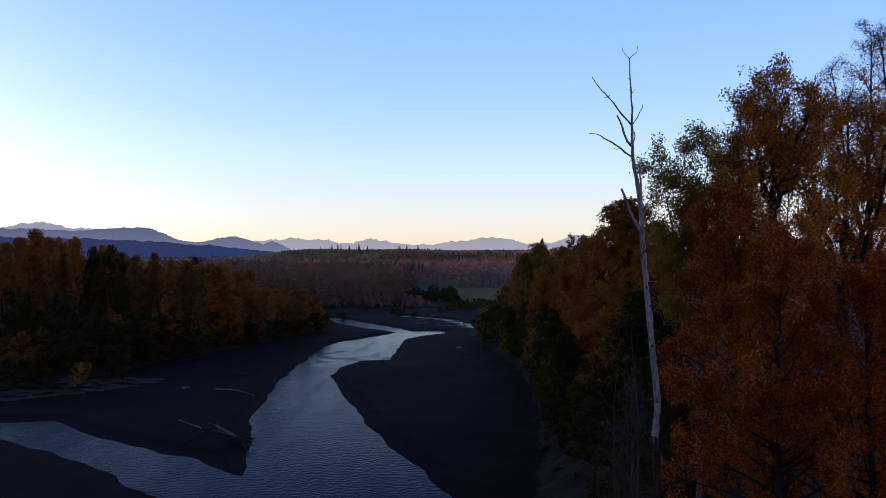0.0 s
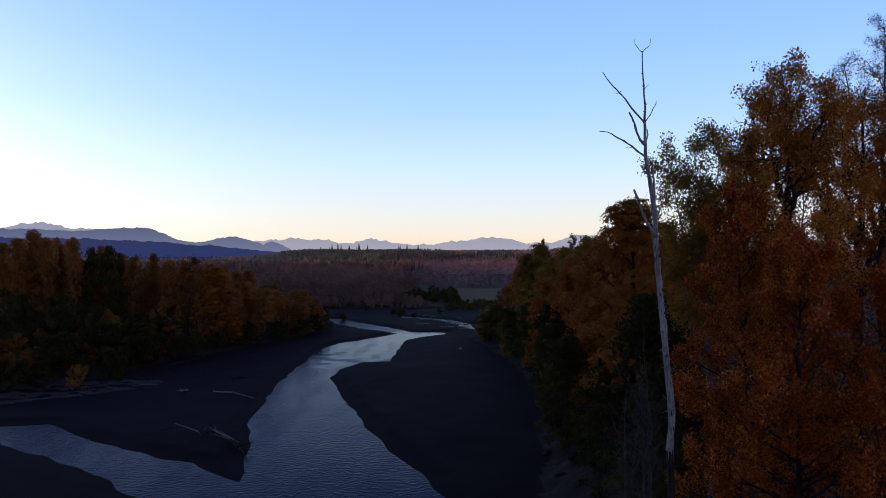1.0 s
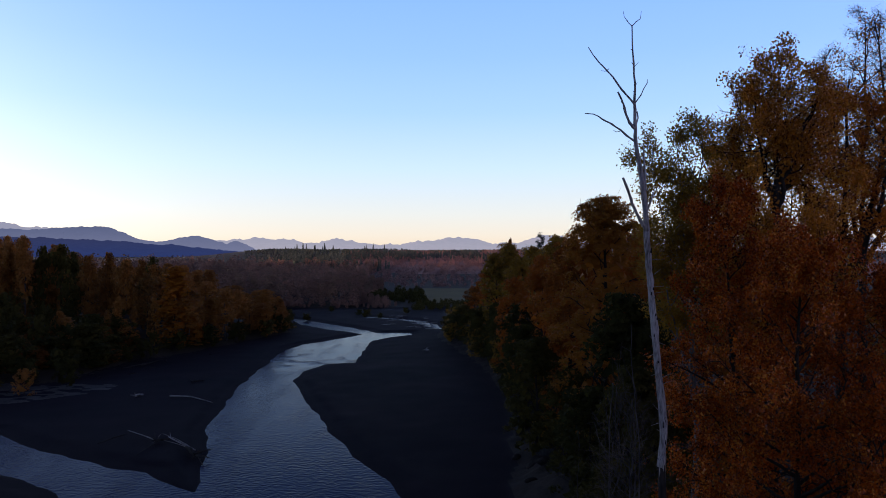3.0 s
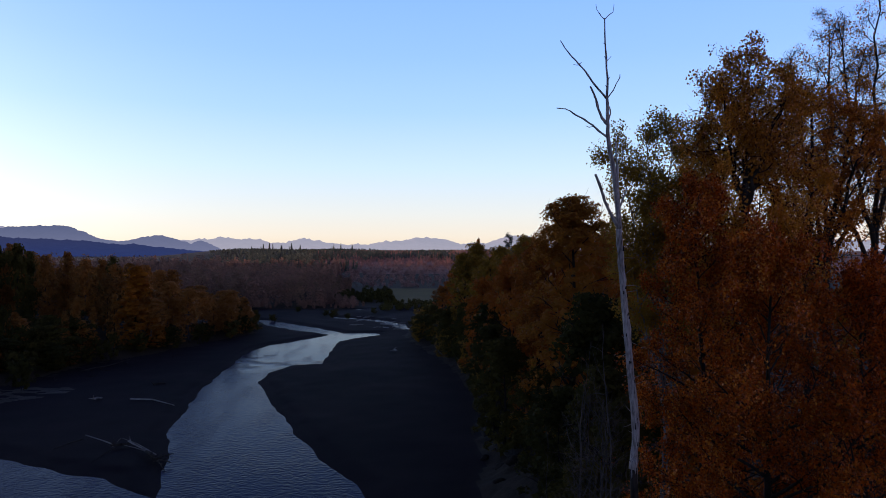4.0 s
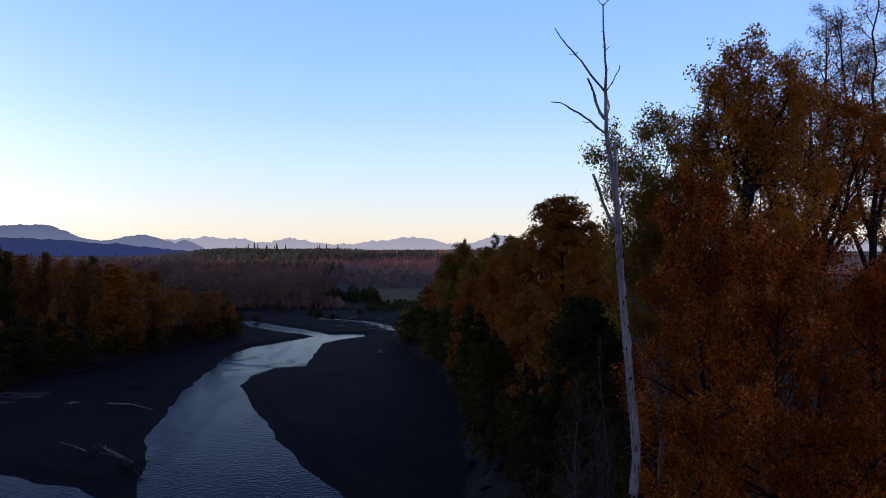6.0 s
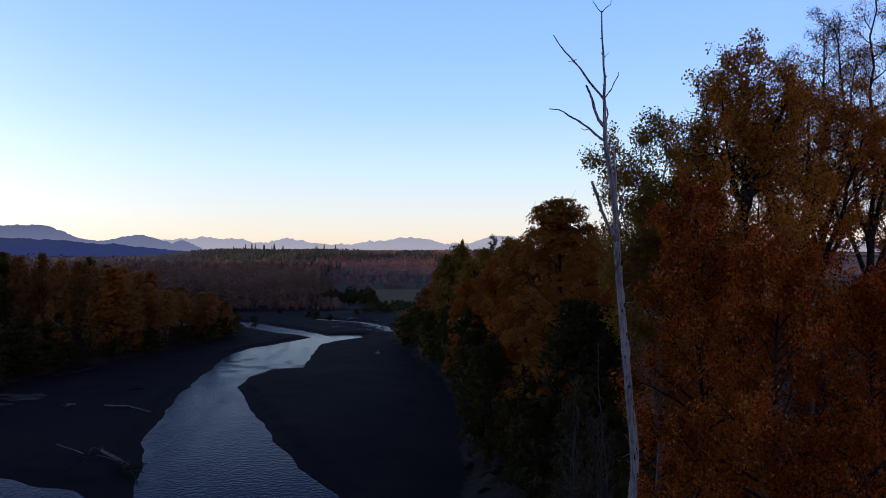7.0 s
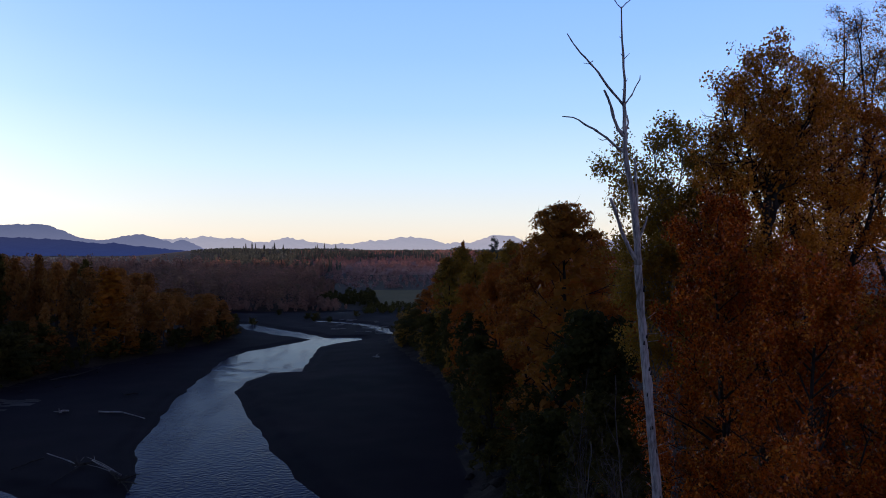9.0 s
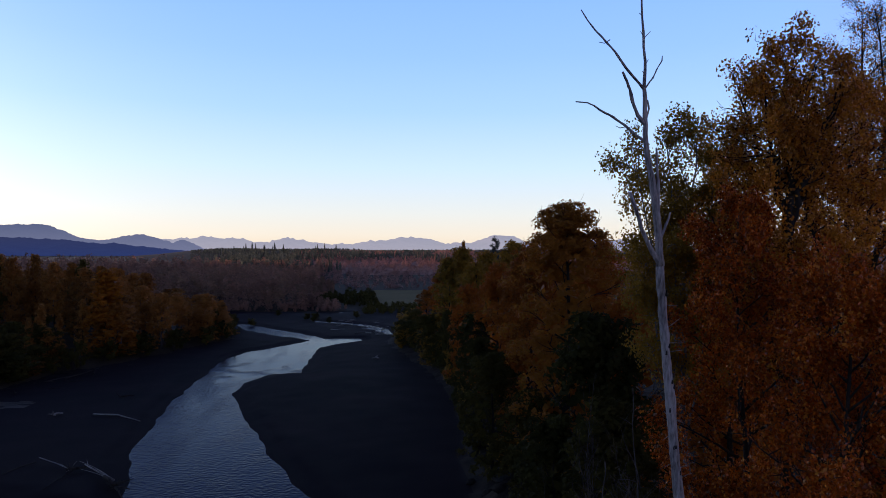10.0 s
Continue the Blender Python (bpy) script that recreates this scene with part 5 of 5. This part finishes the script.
for k in range(36):
    y = rl.uniform(150, 335)
    x = float(np.interp(y, WOOD_Y, WOOD_X)) - rl.uniform(-2, 6)
    put(under, x, y, rl.uniform(0.7, 1.4), rl.uniform(0.5, 1.2), rl.uniform(0, 360))


for k in range(22):
    y = rl.uniform(92, 150)
    x = float(np.interp(y, BANK_Y, BANK_X)) + rl.uniform(5, 14)
    put(under if k % 2 else scrub, x, y, rl.uniform(0.7, 1.2), rl.uniform(0.5, 1.3), rl.uniform(0, 360))


# ---- leafless saplings and dead brush by the dead tree ----
def sapling(seed, high, label, wood):
    return tree("bare_sapling", seed, (0, 0, 0), 0, label, None, wood, 0, 0.1, 0.1, "sapling", "bare saplings", height=high, girth=0.085, bare=0.35, spread=2.2, limbs=16, subs=4, twigs=1, shape="round", rise=0.7, sides=5, sway=0.012)


thin = [sapling(71, 22, "thin grey leafless alder sapling", BARK_ALDER), sapling(72, 19, "thin leaning leafless alder sapling", BARK_ALDER)]
for k, (x, y, s) in enumerate([(15.2, 58, 1.0), (16.0, 60, 1.08), (16.8, 59, 0.95), (14.6, 55, 0.9), (17.6, 62, 1.1), (18.4, 64, 1.0), (13.2, 47, 0.95), (12.4, 44, 0.9), (13.8, 50, 0.85), (19.5, 70, 0.9), (15.0, 66, 0.8)]):
    put(thin[k % 2], x, y, 1.0, s, k * 67)


# bare twiggy crowns about the foot of the dead tree
def bare_alder(seed, x, y, top, turn):
    high = top - height(x, y)
    V, F, spots, r = grow(seed, high, 0.16, 0.7, 2.4, 16, 5, 2, "round", 0.35, sway=0.008)
    base = tagged(new("bare_alder"), "leafless alder with a tangle of grey twigs", "tree", "bare alders")
    part("trunk", mesh_of("trunk", V, F, BARK_ALDER), base)
    c = spots[r.integers(0, len(spots), 320)] + ball(r, 320) * 0.3
    out = c - np.array([0, 0, high * 0.8])
    out[:, 2] *= 0.4
    way = out / np.linalg.norm(out, axis=1)[:, None] + r.normal(size=c.shape) * 0.55
    way /= np.linalg.norm(way, axis=1)[:, None]
    length = r.uniform(0.3, 0.85, (320, 1))
    side = np.cross(way, r.normal(size=c.shape))
    side /= np.linalg.norm(side, axis=1)[:, None]
    sag = np.array([0, 0, -0.06])
    v = np.stack([c - side * 0.009, c + side * 0.009, c + way * length + sag + side * 0.006, c + way * length + sag - side * 0.006], 1)
    part("spray", quads_mesh("spray", v, BARK_TWIG), base, "fine grey-brown twigs")["kind"] = "stuff"
    base.matrix_world = pose(x, y, height(x, y), 0, 0, turn)


for row in ((81, 10.2, 37.4, 27.4, 0), (82, 9.5, 36.6, 25.2, 120), (83, 10.9, 38.6, 28.4, 200), (85, 11.4, 37.0, 25.8, 300)):
    bare_alder(*row)


# ---- pale boulders and slumped soil below the bank ----
def boulder(seed, size, label):
    r = np.random.default_rng(seed)
    bm = bmesh.new()
    bmesh.ops.create_icosphere(bm, subdivisions=3, radius=1)
    o = Vector(r.uniform(0, 50, 3))
    for v in bm.verts:
        k = 1 + 0.35 * noise.noise(v.co * 1.1 + o) + 0.12 * noise.noise(v.co * 3.2 + o)
        v.co = Vector((v.co.x * size[0] * k, v.co.y * size[1] * k, v.co.z * size[2] * k))
    me = bpy.data.meshes.new("boulder")
    bm.to_mesh(me)
    bm.free()
    me.materials.append(SOIL if seed > 1 else SILT)
    me.shade_smooth()
    return tagged(new("boulder", me), label, "boulder", "bank boulders")


rocks = [boulder(1, (1.9, 1.6, 1.3), "large pale boulder at the foot of the bank"), boulder(2, (1.0, 0.8, 0.6), "small pale boulder at the foot of the bank")]
for k, (i, x, y, w) in enumerate([(0, 21.3, 109.5, 1.0), (1, 18.6, 108, 1.2), (1, 23.5, 113, 1.3), (1, 19.8, 104, 1.3), (1, 17.2, 114, 0.9), (1, 19.5, 126, 1.0), (1, 18.5, 120, 0.8), (1, 17.0, 100, 1.0), (1, 24.2, 104, 1.4)]):
    put(rocks[i], x, y, w, w, k * 50)
